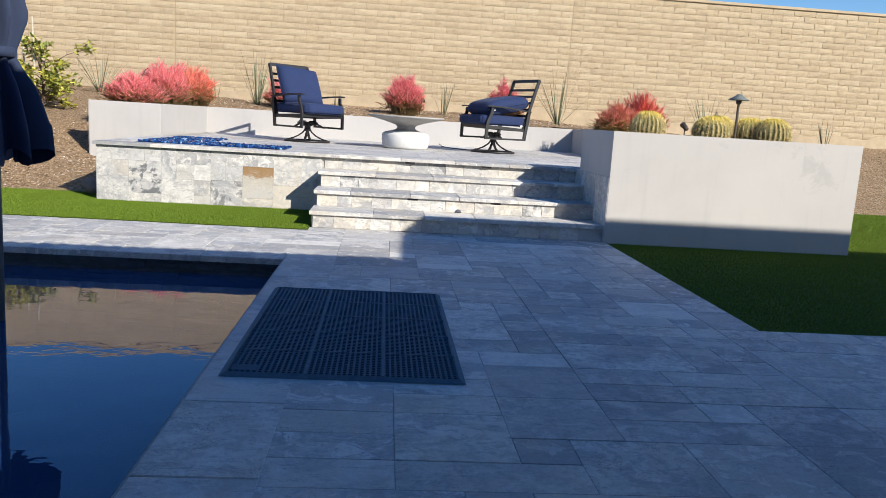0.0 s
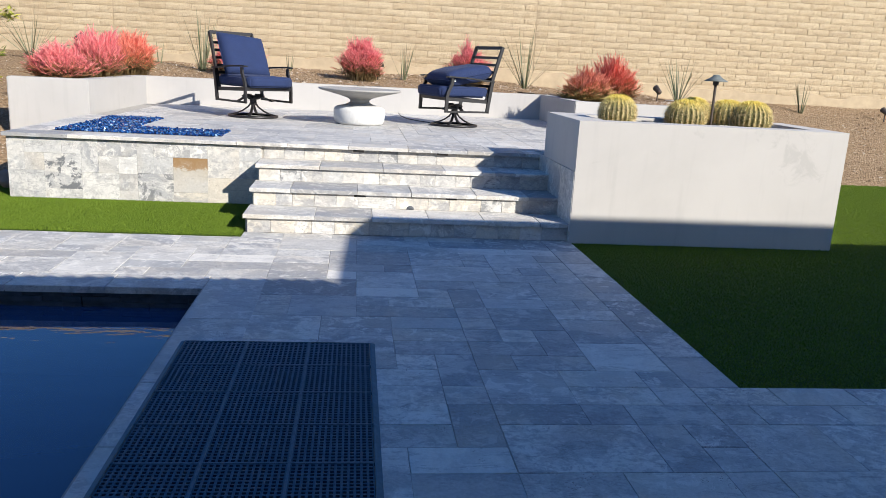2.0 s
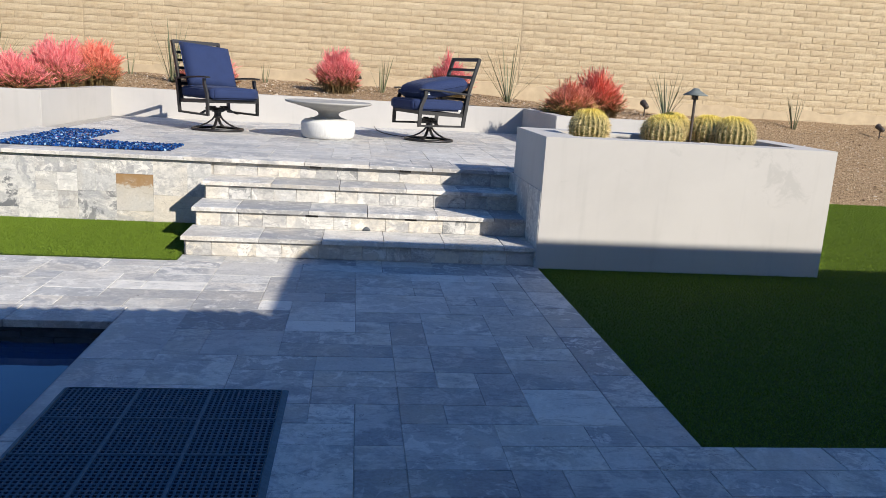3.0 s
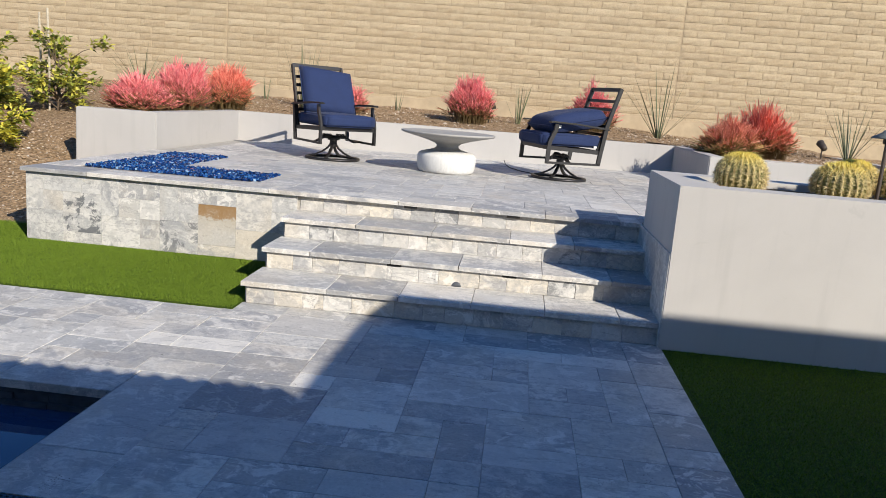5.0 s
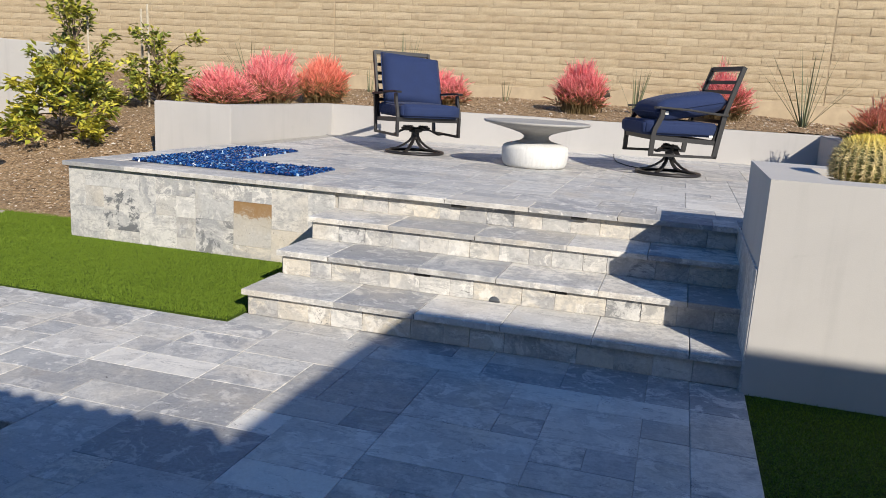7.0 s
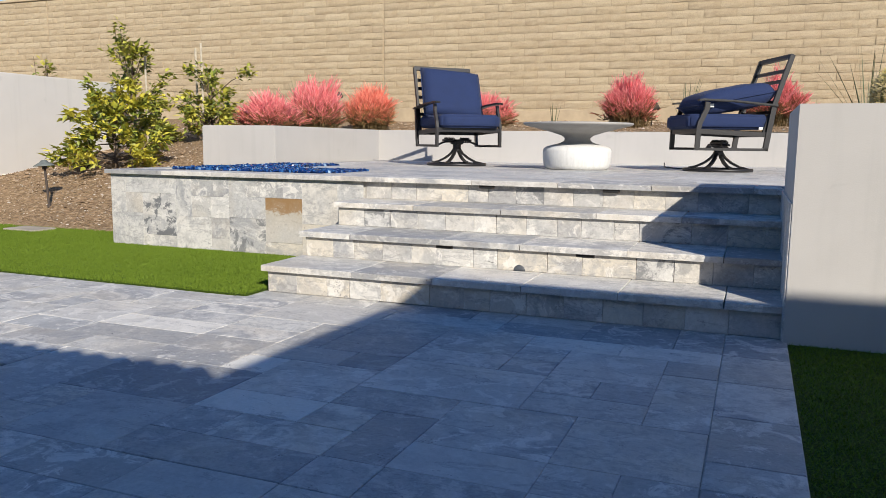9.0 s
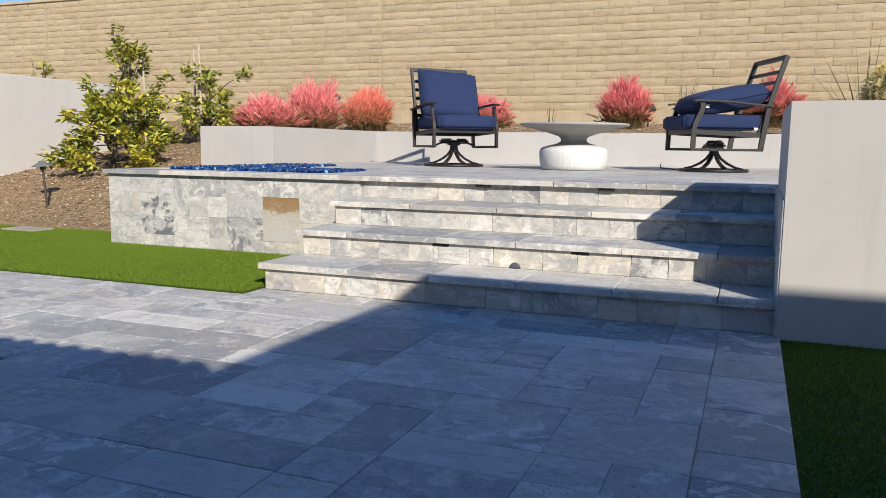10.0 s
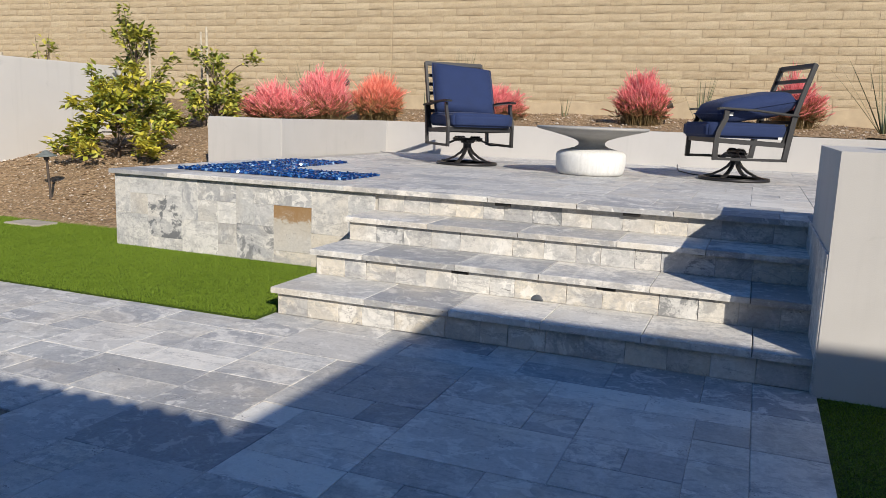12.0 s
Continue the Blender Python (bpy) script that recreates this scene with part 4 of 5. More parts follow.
# ---- plants ----
def fire_stick_bush(at, rx, ry, h, count, seed, label, material=STEMS):
    """An upright mass of forked pencil-thin stems."""
    rng = np.random.default_rng(seed)
    th = thing("fire_stick_bush", label, "shrub", at, 0, "coral shrubs")
    top, low = ([], []), ([], [])

    def stick(p, q, r0, r1, into):
        verts, faces = into
        d = q - p
        d /= np.linalg.norm(d) + 1e-9
        s = np.cross(d, (0.3, 0.9, 0.1))
        s /= np.linalg.norm(s)
        t = np.cross(d, s)
        b = len(verts)
        for c, r in ((p, r0), (q, r1)):
            for a in (0, 2.094, 4.189):
                verts.append((c + r * (math.cos(a) * s + math.sin(a) * t)).tolist())
        for k in range(3):
            faces.append((b + k, b + (k + 1) % 3, b + 3 + (k + 1) % 3, b + 3 + k))
        faces.append((b + 3, b + 4, b + 5))

    lumps = [(rng.uniform(-0.45, 0.45) * rx, rng.uniform(-0.4, 0.4) * ry, rng.uniform(0.6, 1.1)) for _ in range(9)]
    for k in range(count):
        lx, ly, lh = lumps[int(rng.integers(9))]
        a, rad = rng.uniform(0, math.tau), rng.random() ** 0.5
        ox, oy = math.cos(a) * rad, math.sin(a) * rad
        foot = np.array([lx * 0.4 + ox * rx * 0.7, ly * 0.4 + oy * ry * 0.7, 0.0])
        reach = h * lh * (1.0 - 0.55 * rad ** 2.5) * rng.uniform(0.45, 1.02)
        tip = np.array([lx * 0.7 + ox * rx * 0.85, ly * 0.7 + oy * ry * 0.85, reach])
        mid = foot + (tip - foot) * rng.uniform(0.45, 0.6) + np.append(rng.normal(0, 0.02, 2), 0.03)
        stick(foot, mid, 0.005, 0.0045, low)
        for _ in range(6):
            end = mid + (tip - mid) * rng.uniform(0.7, 1.12) + np.append(rng.normal(0, 0.06, 2), rng.normal(0, 0.025))
            stick(mid, end, 0.0056, 0.0038, top)
            q = mid + (end - mid) * rng.uniform(0.4, 0.7)
            stick(q, q + (end - mid) * 0.45 + np.append(rng.normal(0, 0.04, 2), 0.02), 0.005, 0.0032, top)
            stick(q, q + (end - mid) * 0.3 + np.append(rng.normal(0, 0.05, 2), 0.015), 0.005, 0.0032, top)
    part("foliage", mesh_raw("foliage", *top, material), material, th, "coral red pencil stems", kind="stuff")
    part("woody_base", mesh_raw("woody_base", *low, WOODY), WOODY, th, "olive brown lower stems", kind="stuff")
    return th


FS = "coral pink fire stick bush in the gravel behind the wall"
for x, y, rx, ry, h, count, seed, label, stems in (
        (-3.70, 12.05, 0.37, 0.34, 0.52, 330, 1, FS, STEMS),
        (-3.46, 12.75, 0.34, 0.33, 0.82, 340, 2, FS, STEMS),
        (-3.40, 14.20, 0.33, 0.33, 0.76, 330, 3, "orange red fire stick bush in the gravel", STEMS_ORANGE),
        (0.31, 14.80, 0.33, 0.32, 0.68, 290, 4, FS, STEMS),
        (2.22, 15.05, 0.36, 0.34, 0.78, 300, 5, FS, STEMS),
        (-1.78, 14.85, 0.42, 0.36, 0.54, 290, 6, FS, STEMS),
        (4.50, 13.60, 0.42, 0.38, 0.80, 330, 7, "broad coral fire stick bush above the planter", STEMS_ORANGE),
        (3.96, 13.25, 0.40, 0.36, 0.58, 300, 8, "low olive orange fire stick bush above the planter", STEMS_OLIVE)):
    fire_stick_bush((x, y, hill(x, y) - 0.02), rx, ry, h, count, seed, label, stems)


def sword_plant(at, length, count, spread, seed, label):
    """A clump of thin stiff leaves."""
    rng = random.Random(seed)
    th = thing("sword_plant", label, "plant", at, 0, "spiky clumps")
    verts, faces = [], []
    for _ in range(count):
        a = rng.uniform(0, math.tau)
        lean = spread * rng.random() ** 0.7
        ln = length * rng.uniform(0.65, 1.0)
        p = Vector((math.cos(a) * 0.04, math.sin(a) * 0.04, 0))
        d = Vector((math.cos(a) * math.sin(lean), math.sin(a) * math.sin(lean), math.cos(lean)))
        side = Vector((-math.sin(a), math.cos(a), 0))
        b = len(verts)
        for k in range(7):
            u = k / 6
            w = 0.0095 * (1 - u) ** 0.7 + 0.0012
            c = p + d * ln * u + Vector((0, 0, -0.12 * ln * math.sin(lean) * u * u))
            n = d.cross(side)
            verts += [tuple(c - side * w), tuple(c + n * w * 0.5), tuple(c + side * w)]
            if k:
                q = b + 3 * k
                faces += [(q - 3, q - 2, q + 1, q), (q - 2, q - 1, q + 2, q + 1)]
    part("foliage", mesh_raw("foliage", verts, faces, SWORD), SWORD, th)
    return th


for k, (x, y, ln, n, sp, label) in enumerate((
        (-5.45, 15.6, 1.02, 20, 0.9, "spiky grey-green yucca clump below the block wall"),
        (-2.40, 14.95, 1.12, 24, 0.42, "tall upright yucca clump behind the chair"),
        (1.08, 15.05, 0.72, 14, 0.45, "small spiky yucca clump by the block wall"),
        (3.35, 15.3, 1.30, 17, 0.98, "large spreading yucca clump by the block wall"),
        (6.0, 14.5, 0.98, 22, 0.75, "spiky yucca clump above the planter"),
        (9.2, 15.9, 0.72, 14, 0.4, "upright yucca clump on the far slope"),
        (-3.35, 15.9, 0.45, 4, 0.25, "few thin dry flower stalks by the wall"),
        (-1.0, 15.9, 0.4, 4, 0.3, "few thin dry flower stalks by the wall"))):
    sword_plant((x, y, hill(x, y) - 0.01), ln, n, sp, 30 + k, label)


def citrus(at, h, r, leaves, seed, material, label, stray=None):
    """A young citrus tree: trunk, limbs, twigs and many separate leaves."""
    rng = random.Random(seed)
    th = thing("citrus_tree", label, "tree", at, 0, "young citrus trees")
    part("trunk", tube(bmesh.new(), [(0, 0, -0.05), (0.015, 0.01, h * 0.2), (-0.01, 0.02, h * 0.42), (0.02, 0, h * 0.62)], [0.028, 0.024, 0.019, 0.011], 8), BARK, th, smooth=True)
    tips = []
    for k in range(34):
        a = k * 2.4 + rng.uniform(-0.4, 0.4)
        z0 = h * (rng.uniform(0.02, 0.14) if k % 4 == 0 else rng.uniform(0.05, 0.6))
        up = z0 / h
        out = r * rng.uniform(0.5, 1.1) * (1.0 - 0.6 * up)
        end = Vector((math.cos(a) * out, math.sin(a) * out, z0 + h * rng.uniform(-0.08, 0.36)))
        end.z = max(0.06, end.z)
        mid = end * 0.5 + Vector((0, 0, z0 * 0.5 + 0.03))
        part("limb", tube(bmesh.new(), [(0, 0, z0), tuple(mid), tuple(end)], [0.010, 0.007, 0.003], 5), BARK, th)
        tips += [(mid, end, 0.5), (mid, end, 1.0)]
    for k in range(4):
        end = Vector((rng.uniform(-0.55, 0.55) * r, rng.uniform(-0.5, 0.5) * r, h * rng.uniform(0.84, 1.0)))
        part("limb", tube(bmesh.new(), [(0, 0, h * 0.45), tuple(end * 0.75), tuple(end)], [0.010, 0.006, 0.003], 5), BARK, th)
        tips += [(Vector((0, 0, h * 0.5)), end, 1.0)] * 2
    if stray:                    # one long side shoot
        end = Vector(stray)
        part("limb", tube(bmesh.new(), [(0, 0, h * 0.5), tuple(end * 0.5 + Vector((0, 0, h * 0.3))), stray], [0.010, 0.006, 0.003], 5), BARK, th)
        tips += [(end * 0.6 + Vector((0, 0, h * 0.26)), end, 1.0)] * 3
    verts, faces = [], []
    for _ in range(leaves):
        a, b, k = rng.choice(tips)
        p = a.lerp(b, rng.random() ** 0.6) + Vector((rng.gauss(0, 0.04), rng.gauss(0, 0.04), rng.gauss(0, 0.04)))
        if p.z < 0.02:
            continue
        d = Vector((p.x, p.y, 0)).normalized() * 0.7 + Vector((rng.gauss(0, 0.5), rng.gauss(0, 0.5), rng.gauss(0.15, 0.45)))
        d.normalize()
        s = d.cross(Vector((rng.gauss(0, 0.4), rng.gauss(0, 0.4), 1))).normalized()
        n = s.cross(d)
        ln, w = rng.uniform(0.065, 0.125), rng.uniform(0.020, 0.034)
        q = len(verts)
        verts += [tuple(p), tuple(p + d * ln * 0.45 + s * w + n * 0.006), tuple(p + d * ln + n * -0.008), tuple(p + d * ln * 0.45 - s * w + n * 0.006), tuple(p + d * ln * 0.5 - n * 0.004)]
        faces += [(q, q + 1, q + 4), (q + 1, q + 2, q + 4), (q + 2, q + 3, q + 4), (q + 3, q, q + 4)]
    part("foliage", mesh_raw("foliage", verts, faces, material), material, th, kind="stuff")
    return th


citrus((-5.30, 11.05, hill(-5.3, 11.05)), 1.15, 0.74, 2500, 1, LEAF_PALE, "bushy young citrus tree with yellow-green leaves")
citrus((-6.44, 12.62, hill(-6.44, 12.62)), 1.72, 0.62, 2300, 2, LEAF, "taller young citrus tree on the slope")
citrus((-5.50, 13.15, hill(-5.5, 13.15)), 1.20, 0.52, 1500, 3, LEAF, "staked young citrus tree on the slope", (0.82, -0.1, 1.0))
citrus((-8.6, 12.97, hill(-8.6, 12.97)), 1.34, 0.22, 320, 4, LEAF, "small sapling beyond the pale garden wall")
for x, y, h, r in ((-5.60, 13.10, 1.42, 0.016), (-5.82, 13.25, 1.35, 0.016), (-6.28, 12.7, 1.3, 0.014), (-8.6, 12.2, 1.12, 0.03)):
    st = thing("plant_stake", "thin bleached wooden stake holding up a tree", "stake", (x, y, hill(x, y) - 0.1), 0, "tree stakes")
    bm = tube(bmesh.new(), [(0, 0, 0), (0.01, 0, h * 0.5), (-0.02, 0.02, h + 0.1)], r, 8)
    part("stick", bm, STAKE, st)


def barrel_cactus(at, r, h, seed):
    rng = random.Random(seed)
    th = thing("barrel_cactus", "round golden barrel cactus with straw-coloured spines", "cactus", at, 0, "barrel cacti")
    ribs, seg, lv = 24, 24 * 4, 16
    bm = bmesh.new()
    rings = []
    for i in range(lv + 1):
        u = i / lv
        ph = -0.5 + u * (math.pi / 2 + 0.5)
        base = r * math.cos(ph) ** 0.8 if u < 1 else 0.02
        z = h * 0.45 + h * 0.55 * math.sin(ph) - (0.02 * smooth(0.85, 1, u))
        ring = []
        for k in range(seg):
            t = math.tau * k / seg
            rr = base * (1 + 0.06 * math.cos(ribs * t))
            ring.append(bm.verts.new((rr * math.cos(t), rr * math.sin(t), z)))
        rings.append(ring)
    for a, b in zip(rings, rings[1:]):
        for k in range(seg):
            bm.faces.new((a[k], a[(k + 1) % seg], b[(k + 1) % seg], b[k]))
    bm.faces.new(rings[-1])
    verts, faces = [], []
    for k in range(ribs):
        t = math.tau * k / ribs
        for i in range(1, 30):
            u = i / 30
            ph = -0.45 + u * (math.pi / 2 + 0.42)
            rr = r * max(0.02, math.cos(ph)) ** 0.8 * 1.08
            p = Vector((rr * math.cos(t), rr * math.sin(t), h * 0.45 + h * 0.55 * math.sin(ph)))
            nrm = Vector((math.cos(t) * math.cos(ph), math.sin(t) * math.cos(ph), math.sin(ph)))
            for _ in range(8 if u < 0.75 else 13):
                d = (nrm * rng.uniform(0.25, 1) + Vector((rng.gauss(0, 0.6), rng.gauss(0, 0.6), rng.gauss(0, 0.6)))).normalized()
                ln = rng.uniform(0.022, 0.042)
                s = d.cross(nrm).normalized() * 0.0024 if d.cross(nrm).length > 1e-3 else Vector((0.0024, 0, 0))
                q = len(verts)
                verts += [tuple(p - s), tuple(p + s), tuple(p + d * ln)]
                faces.append((q, q + 1, q + 2))
    part("body", bm, CACTUS, th, "ribbed green body", True)
    part("spine_cover", mesh_raw("spine_cover", verts, faces, SPINE), SPINE, th, "straw-yellow spines", kind="stuff")
    return th


for k, (x, y, r, h) in enumerate(((2.70, 7.98, 0.175, 0.285), (3.37, 7.98, 0.19, 0.27), (3.55, 8.22, 0.17, 0.29), (3.86, 8.14, 0.19, 0.285), (4.02, 7.96, 0.19, 0.29))):
    barrel_cactus((x, y, 1.02), r * 0.88, h * 0.93, 50 + k)


# ---- garden lamps ----
def path_light(at, h, label, tilt=(0, 0)):
    th = tagged(new("path_light"), label, "garden lamp", "path lights")
    th.matrix_basis = pose(*at, tilt[0], tilt[1], 0)
    post = part("post", tube(bmesh.new(), [(0, 0, -0.1), (0, 0, h)], 0.013, 10), BRONZE, th)
    part("mounting_collar", spin(bmesh.new(), [(0.02, 0.0), (0.02, 0.03), (0.014, 0.036)], 12), BRONZE, post)
    prof = [(0.105, h - 0.015), (0.107, h - 0.008), (0.07, h + 0.012), (0.04, h + 0.03), (0.03, h + 0.045), (0.012, h + 0.05)]
    part("hat", spin(bmesh.new(), prof, 24), VERDIGRIS, th, "weathered conical copper hat", True)
    part("lens", spin(bmesh.new(), [(0.022, h - 0.05), (0.028, h - 0.045), (0.028, h - 0.012)], 12), BRONZE, th)
    return th


path_light((3.63, 7.98, 1.03), 0.46, "bronze path light with conical hat among the cacti")
path_light((-5.02, 9.80, hill(-5.02, 9.8)), 0.46, "bronze path light with conical hat beside the lawn", (2, -3))


def spot_light(at, aim, label):
    th = tagged(new("spot_light"), label, "garden lamp", "spot lights")
    th.matrix_basis = pose(*at, 0, 0, aim)
    part("stake", tube(bmesh.new(), [(0, 0, -0.42), (0, 0, 0.13)], 0.012, 8), BRONZE, th)
    bm = spin(bmesh.new(), [(0.02, -0.09), (0.04, -0.08), (0.048, -0.02), (0.05, 0.06), (0.058, 0.075), (0.058, 0.09), (0.045, 0.09), (0.042, 0.06)], 20)
    bmesh.ops.transform(bm, matrix=pose(0, 0, 0.16, 0, 62, 0), verts=bm.verts)
    part("shroud", bm, BRONZE, th, "brown hooded lamp head", True)
    bm = tube(bmesh.new(), [(-0.03, 0, 0.01), (-0.15, 0.05, 0.008), (-0.3, 0.02, 0.006), (-0.42, 0.1, 0.004)], 0.006, 6)
    part("cable", bm, CABLE, th)
    return th


for x, y, z, aim in ((-4.43, 15.0, 0.34, 60), (0.62, 15.0, 0.08, 20), (5.65, 14.6, 0.03, 100), (10.75, 15.5, 0.03, 100)):
    spot_light((x, y, hill(x, y) + z), aim, "small bronze spotlight aimed at the wall")

for x, y, w, d in ((-4.55, 9.14, 0.42, 0.26), (-4.75, 8.58, 0.4, 0.26)):
    st = tagged(new("stepping_stone", mesh_of("stepping_stone", box(bmesh.new(), -w / 2, w / 2, -d / 2, d / 2, 0, 0.045, 0.012), STONE)), "flat tan stepping stone set in the turf", "stone", "stepping stones")
    st.location = (x, y, -0.022)
rock = bmesh.new()
bmesh.ops.create_icosphere(rock, subdivisions=3, radius=0.12)
for v in rock.verts:
    v.co *= 1 + 0.35 * noise.noise(v.co * 9)
    v.co.z *= 0.8
rk = tagged(new("rock", mesh_of("rock", rock, plain("brown_rock", (0.34, 0.24, 0.19), 0.9, 9), True)), "rough reddish rock in the shade of the patio", "rock")
rk.location = (-3.33, 9.28, 0.09)
lead = thing("cable", "thin black cable lying on the patio by the wall", "cable", (0, 0, PATIO_Z + 0.006))
part("wire", tube(bmesh.new(), [(0.95, 13.8, 0.03), (0.98, 13.5, 0.0), (1.05, 13.0, 0), (1.2, 12.6, 0), (1.35, 12.4, 0)], 0.006, 6), CABLE, lead)

for x, y, z in ((0.29, PATIO_Y, PATIO_Z), (1.15, PATIO_Y, PATIO_Z), (0.31, STEP_Y + 0.045 + TREAD, RISE * 2), (1.16, STEP_Y + 0.045 + TREAD, RISE * 2)):
    st = thing("step_light", "small dark step lamp under the stone nosing", "step light", (x, y, z - 0.036), 0, "step lights")
    part("housing", box(bmesh.new(), -0.055, 0.055, -0.02, 0.004, -0.022, 0.0, 0.004), BRONZE, st)
    part("louvre", box(bmesh.new(), -0.045, 0.045, -0.024, -0.018, -0.018, -0.010), CABLE, st)

# ---- stone pieces: cladding, treads, paving, blocks ----
rng = random.Random(21)
CELL = 0.2033
GAP = 0.0035

# front cladding of the patio, to one side of the steps
cz = (PATIO_Z - 0.035) / 3
COLUMN_A = ((-3.11, -2.95, 0.28, 0.605), (-2.95, -2.60, 0.45, 0.605), (-2.60, -2.42, 0.45, 0.605), (-2.95, -2.77, 0.28, 0.45), (-3.11, -2.77, 0.0, 0.28), (-2.77, -2.42, 0.0, 0.10))
COLUMN_B = ((-2.42, -2.26, 0.27, 0.605), (-2.26, -1.89, 0.44, 0.605), (-2.26, -2.07, 0.27, 0.44), (-2.07, -1.89, 0.27, 0.44), (-2.42, -2.07, 0.0, 0.27), (-2.07, -1.89, 0.10, 0.27), (-2.07, -1.89, 0.0, 0.10))
COLUMN_C = ((-1.89, -1.73, 0.28, 0.605), (-1.73, -1.38, 0.45, 0.605), (-1.38, -1.21, 0.45, 0.605), (-1.73, -1.545, 0.28, 0.45), (-1.21, -0.90, 0.26, 0.605), (-0.90, -0.68, 0.44, 0.605), (-0.90, -0.68, 0.26, 0.44))
MARKED = ((-2.77, -2.42, 0.10, 0.45, TILE_CHARCOAL), (-1.89, -1.545, 0.0, 0.28, TILE_DARK), (-1.545, -1.21, 0.10, 0.45, RUST), (-1.545, -1.21, 0.0, 0.10, TILE_WARM), (-1.21, -0.68, 0.0, 0.26, TILE_WARM))
for x0, x1, z0, z1, *own in COLUMN_A + COLUMN_B + COLUMN_C + MARKED:
    mat = own[0] if own else CLAD
    m = pose((x0 + x1) / 2, PATIO_Y + 0.02, (z0 + z1) / 2, 90, 0, 0)
    slab("cladding_tile", x1 - x0 - 0.001, z1 - z0 - 0.001, 0.022, mat, patio, m, 0.0006, 0.0012)
# side of the patio
for j in range(3):
    for k in range(6):
        m = pose(PATIO_X0 + 0.02, PATIO_Y + 0.02 + (k + 0.5) * 0.4, (j + 0.5) * cz, 90, 0, -90)
        slab("cladding_tile", 0.397, cz - 0.003, 0.022, CLAD, patio, m)

# stone skirting on the planter beside the steps
for k in range(3):
    d = (PATIO_Y - PL[2]) / 3
    slab("cladding_tile", d - 0.002, PATIO_Z - 0.002, 0.012, CLAD, planter, pose(PL[0] + 0.001, PL[2] + 0.004 + d * (k + 0.5), PATIO_Z / 2, 90, 0, -90))

# risers and treads
for s in range(4):
    y = STEP_Y + 0.045 + TREAD * s
    z0, z1 = RISE * s, RISE * (s + 1) - 0.035
    x = STEP_X0 + 0.025
    while x < STEP_X1 - 0.03:
        w = min(rng.choice((0.2, 0.2, 0.2, 0.15, 0.3)), STEP_X1 - x)
        if STEP_X1 - x - w < 0.08:
            w = STEP_X1 - x
        mat = rng.choice((CLAD, TILE_WARM, TILE_ROUGH, TILE_WARM) if s == 0 else (CLAD, CLAD, TILE_ROUGH, PATIO_STONE, TILE_WARM, TILE_DARK))
        slab("riser_tile", w - 0.0015, z1 - z0 - 0.002, 0.018, mat, stairs, pose(x + w / 2, y - rng.uniform(0, 0.003), (z0 + z1) / 2, 90, 0, 0), 0.001, 0.002)
        x += w
    if s == 3:
        break
    x = STEP_X0 - 0.01
    first = True
    while x < STEP_X1 - 0.005:
        w = min(rng.choice((0.61, 0.61, 0.5)) * (0.6 if first and s % 2 else 1), STEP_X1 - x)
        if STEP_X1 - x - w < 0.15:
            w = STEP_X1 - x
        slab("tread", w - 0.004, TREAD + 0.042, 0.035, PAVER, stairs, pose(x + w / 2, STEP_Y + TREAD * s + (TREAD + 0.042) / 2, RISE * (s + 1) - 0.035))
        x += w
        first = False
    for k in range(2):
        d = TREAD * (3 - s) / 2
        slab("riser_tile", d - 0.003, z1 - z0 - 0.002, 0.018, TILE_WARM if s == 0 else PAVER, stairs, pose(STEP_X0 + 0.028, y + d * (k + 0.5), (z0 + z1) / 2, 90, 0, -90))

# a dark rounded knot in one riser
bm = bmesh.new()
bmesh.ops.create_uvsphere(bm, u_segments=16, v_segments=8, radius=1.0)
for v in bm.verts:
    v.co = Vector((v.co.x * 0.036, v.co.y * 0.008, max(0.0, v.co.z) * 0.036))
bmesh.ops.dissolve_degenerate(bm, edges=bm.edges, dist=0.0001)
part("stone_knot", bm, LEDGER, stairs, "small dark domed knot at the foot of a riser", True, at=pose(0.78, STEP_Y + 0.025 + TREAD, RISE + 0.001))

# nosing along the patio's front and side
x = PATIO_X0 - 0.04
while x < PATIO_X1:
    w = min(rng.choice((0.61, 0.5, 0.61)), PATIO_X1 - x)
    if x < STEP_X1 - 0.001 < x + w:
        w = STEP_X1 - x
    if x >= STEP_X1 - 0.01:
        break
    if w > 0.05:
        slab("nosing", w - 0.004, 0.305, 0.035, PAVER, patio, pose(x + w / 2, PATIO_Y - 0.04 + 0.1525, PATIO_Z - 0.035))
    x += w
for k in range(4):
    slab("nosing", 0.305, 0.54, 0.035, PAVER, patio, pose(PATIO_X0 - 0.04 + 0.1525, PATIO_Y + 0.27 + 0.545 * (k + 0.5), PATIO_Z - 0.035))

SIZES = {(3, 2): 7, (2, 2): 4, (2, 1): 4, (1, 1): 2, (3, 1): 1, (2, 3): 1}
# patio top
px0, py0 = PATIO_X0 + 0.27, PATIO_Y + 0.267
nx, ny = int((PATIO_X1 - px0) / CELL), int((PATIO_BACK - py0) / CELL) + 1


def patio_free(i, j):
    x, y = px0 + (i + 0.5) * CELL, py0 + (j + 0.5) * CELL
    if PL[0] - 0.05 < x and y < PL[3]:
        return False
    return not any(x0 < x < x1 and y0 < y < y1 for x0, x1, y0, y1 in FIRE)


for i, j, w, h in pack(nx, ny, SIZES, rng, patio_free):
    m = pose(px0 + (i + w / 2) * CELL, py0 + (j + h / 2) * CELL, PATIO_Z - 0.035)
    slab("paver", w * CELL - 0.002, h * CELL - 0.002, 0.0345, PATIO_STONE, patio, m, 0.0008, 0.002)

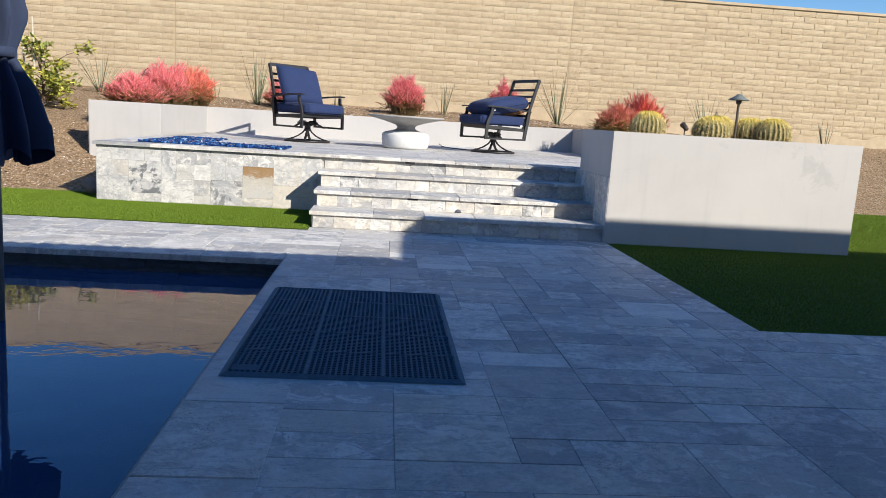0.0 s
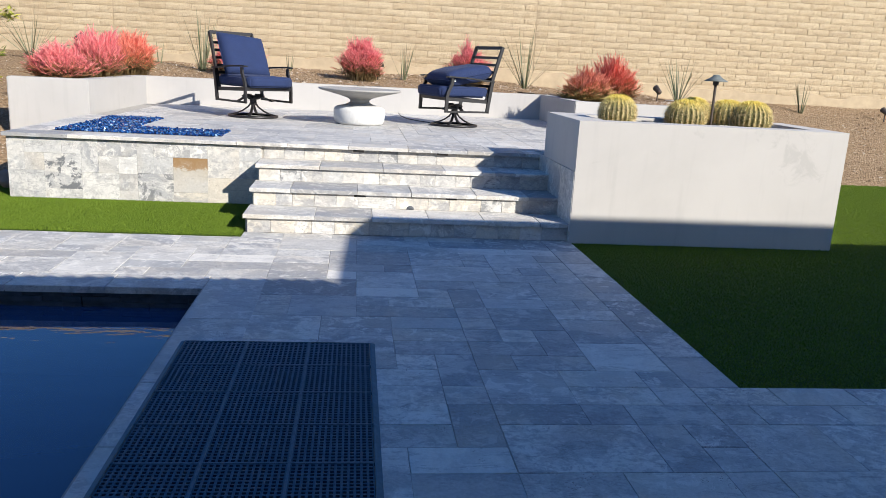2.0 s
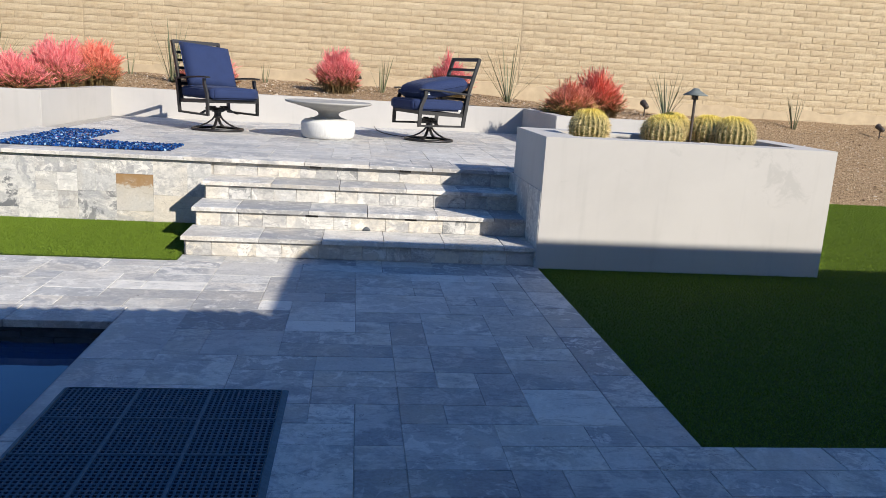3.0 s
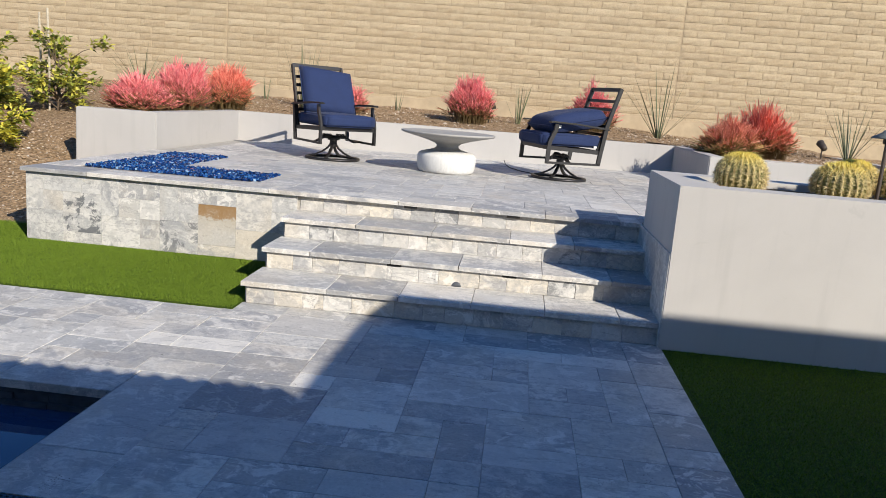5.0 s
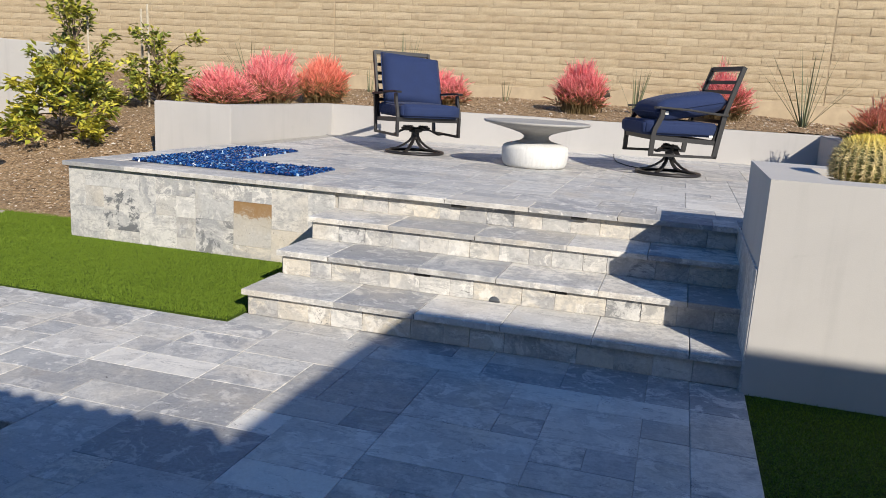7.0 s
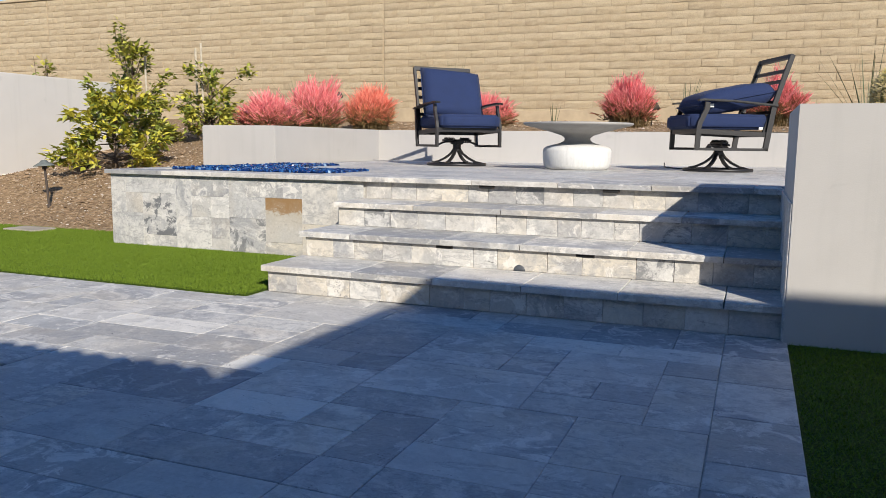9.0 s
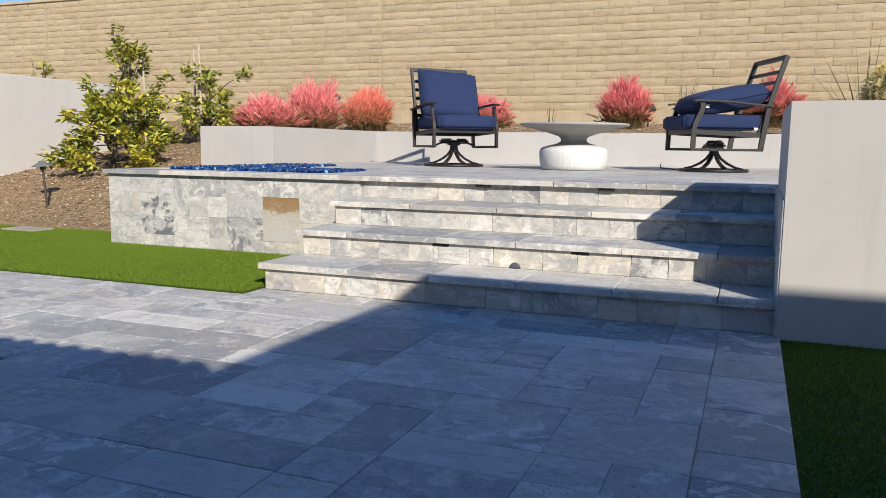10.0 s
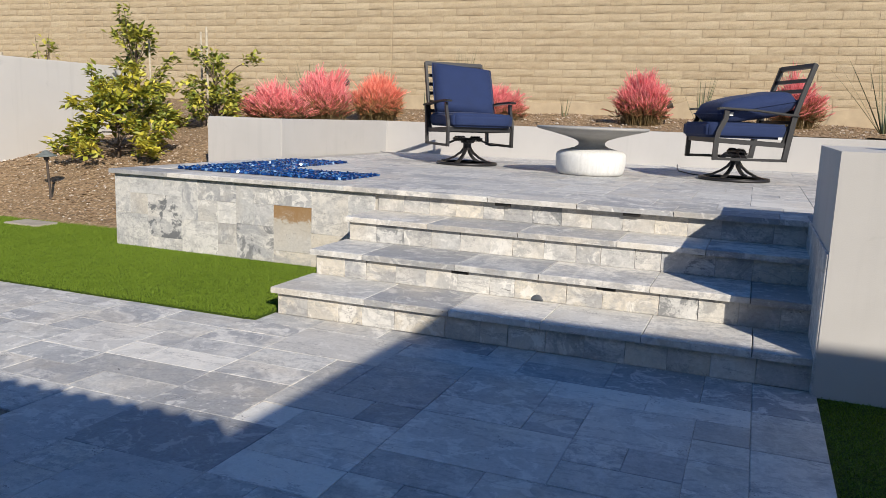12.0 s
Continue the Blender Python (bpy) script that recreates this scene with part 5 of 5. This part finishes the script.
# coping round the pool
y1 = POOL_Y + 0.27
for ln in (0.90, 0.92, 0.62, 0.78, 0.62, 0.92, 0.5, 0.62):
    slab("coping_slab", 0.376, ln - 0.005, 0.045, COPING, pavement, pose(POOL_X + 0.008 + 0.19, y1 - ln / 2, -0.045))
    y1 -= ln
x = POOL_X + 0.006
while x > -7.5:
    slab("coping_slab", 0.605, 0.30, 0.045, COPING, pavement, pose(x - 0.305, POOL_Y + 0.12, -0.045))
    x -= 0.61

# paving: three fields, pieces near the walk, the rest in one mesh
FIELD = {(3, 2): 2, (2, 2): 5, (2, 1): 7, (1, 1): 3, (3, 1): 2, (1, 2): 1}
EDGE_X = 1.935
gx0 = POOL_X + 0.378
CX, CY = (EDGE_X - gx0) / 11, (STEP_Y + 0.045 - LAWN_Y) / 16
gy0 = LAWN_Y - 35 * CY
rest = []


def lay(x0, y0, cx, cy, nx, ny, z, near):
    for i, j, w, h in pack(nx, ny, FIELD, rng):
        xa, xb, ya, yb = x0 + i * cx, x0 + (i + w) * cx, y0 + j * cy, y0 + (j + h) * cy
        if near(xa, xb, ya, yb):
            dz, gx, gy = rng.uniform(-0.002, 0.0), rng.choice((0.001, 0.002, 0.004)), rng.choice((0.001, 0.002, 0.004))
            slab("paver", xb - xa - gx, yb - ya - gy, 0.030, PAVER, pavement, pose((xa + xb) / 2, (ya + yb) / 2, z + dz, rng.uniform(-0.15, 0.15), rng.uniform(-0.15, 0.15), 0), 0.0015, 0.0022)
        else:
            rest.append((xa, ya, xb, yb, z))


lay(gx0, gy0, CX, CY, 11, 51, -0.030, lambda xa, xb, ya, yb: yb > 1.7)
lay(EDGE_X, gy0, CX, CY, 30, 34, -0.030, lambda xa, xb, ya, yb: yb > 2.4 and xa < 4.2)
y = gy0 + 34 * CY
x = EDGE_X
while x < 8.0:                      # single course along the turf
    w = rng.choice((0.2, 0.41, 0.41, 0.61))
    slab("paver", w - GAP, CY - GAP, 0.030, PAVER, pavement, pose(x + w / 2, y + CY / 2, -0.030), 0.0015)
    x += w
y = LAWN_Y
while y < STEP_Y + 0.03:
    d = min(rng.choice((0.2, 0.41, 0.41, 0.61)), STEP_Y + 0.045 - y)
    slab("paver", LAWN_X - EDGE_X - GAP, d - GAP, 0.030, PAVER, pavement, pose((LAWN_X + EDGE_X) / 2, y + d / 2, -0.030), 0.0015)
    y += d
LCY = (LAWN_LEFT_Y - POOL_Y - 0.27) / 6
lay(gx0 - 36 * CX, POOL_Y + 0.27, CX, LCY, 36, 6, -0.0305, lambda xa, xb, ya, yb: xb > -3.6)
lay(gx0 - 2 * CX, LAWN_LEFT_Y, CX, (STEP_Y + 0.045 - LAWN_LEFT_Y), 2, 1, -0.0305, lambda *a: True)
v, f = joined_slabs(rest, 0.030, GAP)
part("far_pavers", mesh_raw("far_pavers", v, f, PAVER_MANY), PAVER_MANY, pavement, kind="stuff")

# slump blocks
BW, BH = 0.465, 0.1235
rng = random.Random(77)


def block_shape(w, seed):
    """A slumped block: bulging face, sagging edges; about 50 triangles."""
    r = random.Random(seed)
    cols, rows = 5, 4
    sag = [r.uniform(-0.008, 0.006) for _ in range(cols)]
    lift = [r.uniform(-0.005, 0.004) for _ in range(cols)]
    face = []
    for j in range(rows):
        for i in range(cols):
            u, t = 2 * i / (cols - 1) - 1, 2 * j / (rows - 1) - 1
            edge = sag[i] if j == 0 else lift[i] if j == rows - 1 else r.uniform(-0.004, 0.004)
            bulge = 0.0085 * (1 - t * t) * (1 - 0.75 * u ** 6) - 0.001 * t
            face.append((u * (w / 2 - 0.0028) + r.uniform(-0.0025, 0.0025), 0.004 - bulge + r.uniform(-0.0025, 0.0025), t * (BH / 2 - 0.0045) + edge))
    rim = list(range(cols)) + [cols * (j + 1) - 1 for j in range(1, rows)] + [cols * (rows - 1) + i for i in range(cols - 2, -1, -1)] + [cols * j for j in range(rows - 2, 0, -1)]
    verts = face + [(face[k][0], 0.032, face[k][2]) for k in rim]
    n = cols * rows
    faces = [(j * cols + i, j * cols + i + 1, (j + 1) * cols + i + 1, (j + 1) * cols + i) for j in range(rows - 1) for i in range(cols - 1)]
    faces += [(n + k, n + (k + 1) % len(rim), rim[(k + 1) % len(rim)], rim[k]) for k in range(len(rim))]
    return verts, faces


SHAPES = [block_shape(BW, s) for s in range(14)]
HALVES = [block_shape(BW / 2, 20 + s) for s in range(4)]
MESHES = {}
verts, faces = [], []
JOINTS = (-20.4, -12.35, -4.30, 3.75, 11.8)
z, row = WALL_TOP - 0.025 - BH / 2, 0
while z > 1.05:
    for a, b in zip(JOINTS, JOINTS[1:]):
        count = round((b - a - 0.012) / BW)
        bw = (b - a - 0.012) / count
        for k in range(count + (row % 2)):
            half = row % 2 and k in (0, count)
            x = a + 0.006 + ((k + 0.5) * bw if not row % 2 else bw / 4 if k == 0 else (b - a - 0.012) - bw / 4 if k == count else k * bw)
            pool_of = HALVES if half else SHAPES
            n = rng.randrange(len(pool_of))
            jig = rng.uniform(-0.002, 0.002)
            if a == JOINTS[2] and z > 1.45:
                key = (bool(half), n)
                if key not in MESHES:
                    MESHES[key] = mesh_raw("block", *pool_of[n], BLOCK)
                part("block", MESHES[key], BLOCK, back_wall, at=pose(x, WALL_Y + jig, z))
            else:
                v0 = len(verts)
                verts += [(px + x, py + WALL_Y + jig, pz + z) for px, py, pz in pool_of[n][0]]
                faces += [tuple(v0 + q for q in fc) for fc in pool_of[n][1]]
    z -= BH
    row += 1
part("far_blocks", mesh_raw("far_blocks", verts, faces, BLOCK_MANY), BLOCK_MANY, back_wall, kind="stuff")
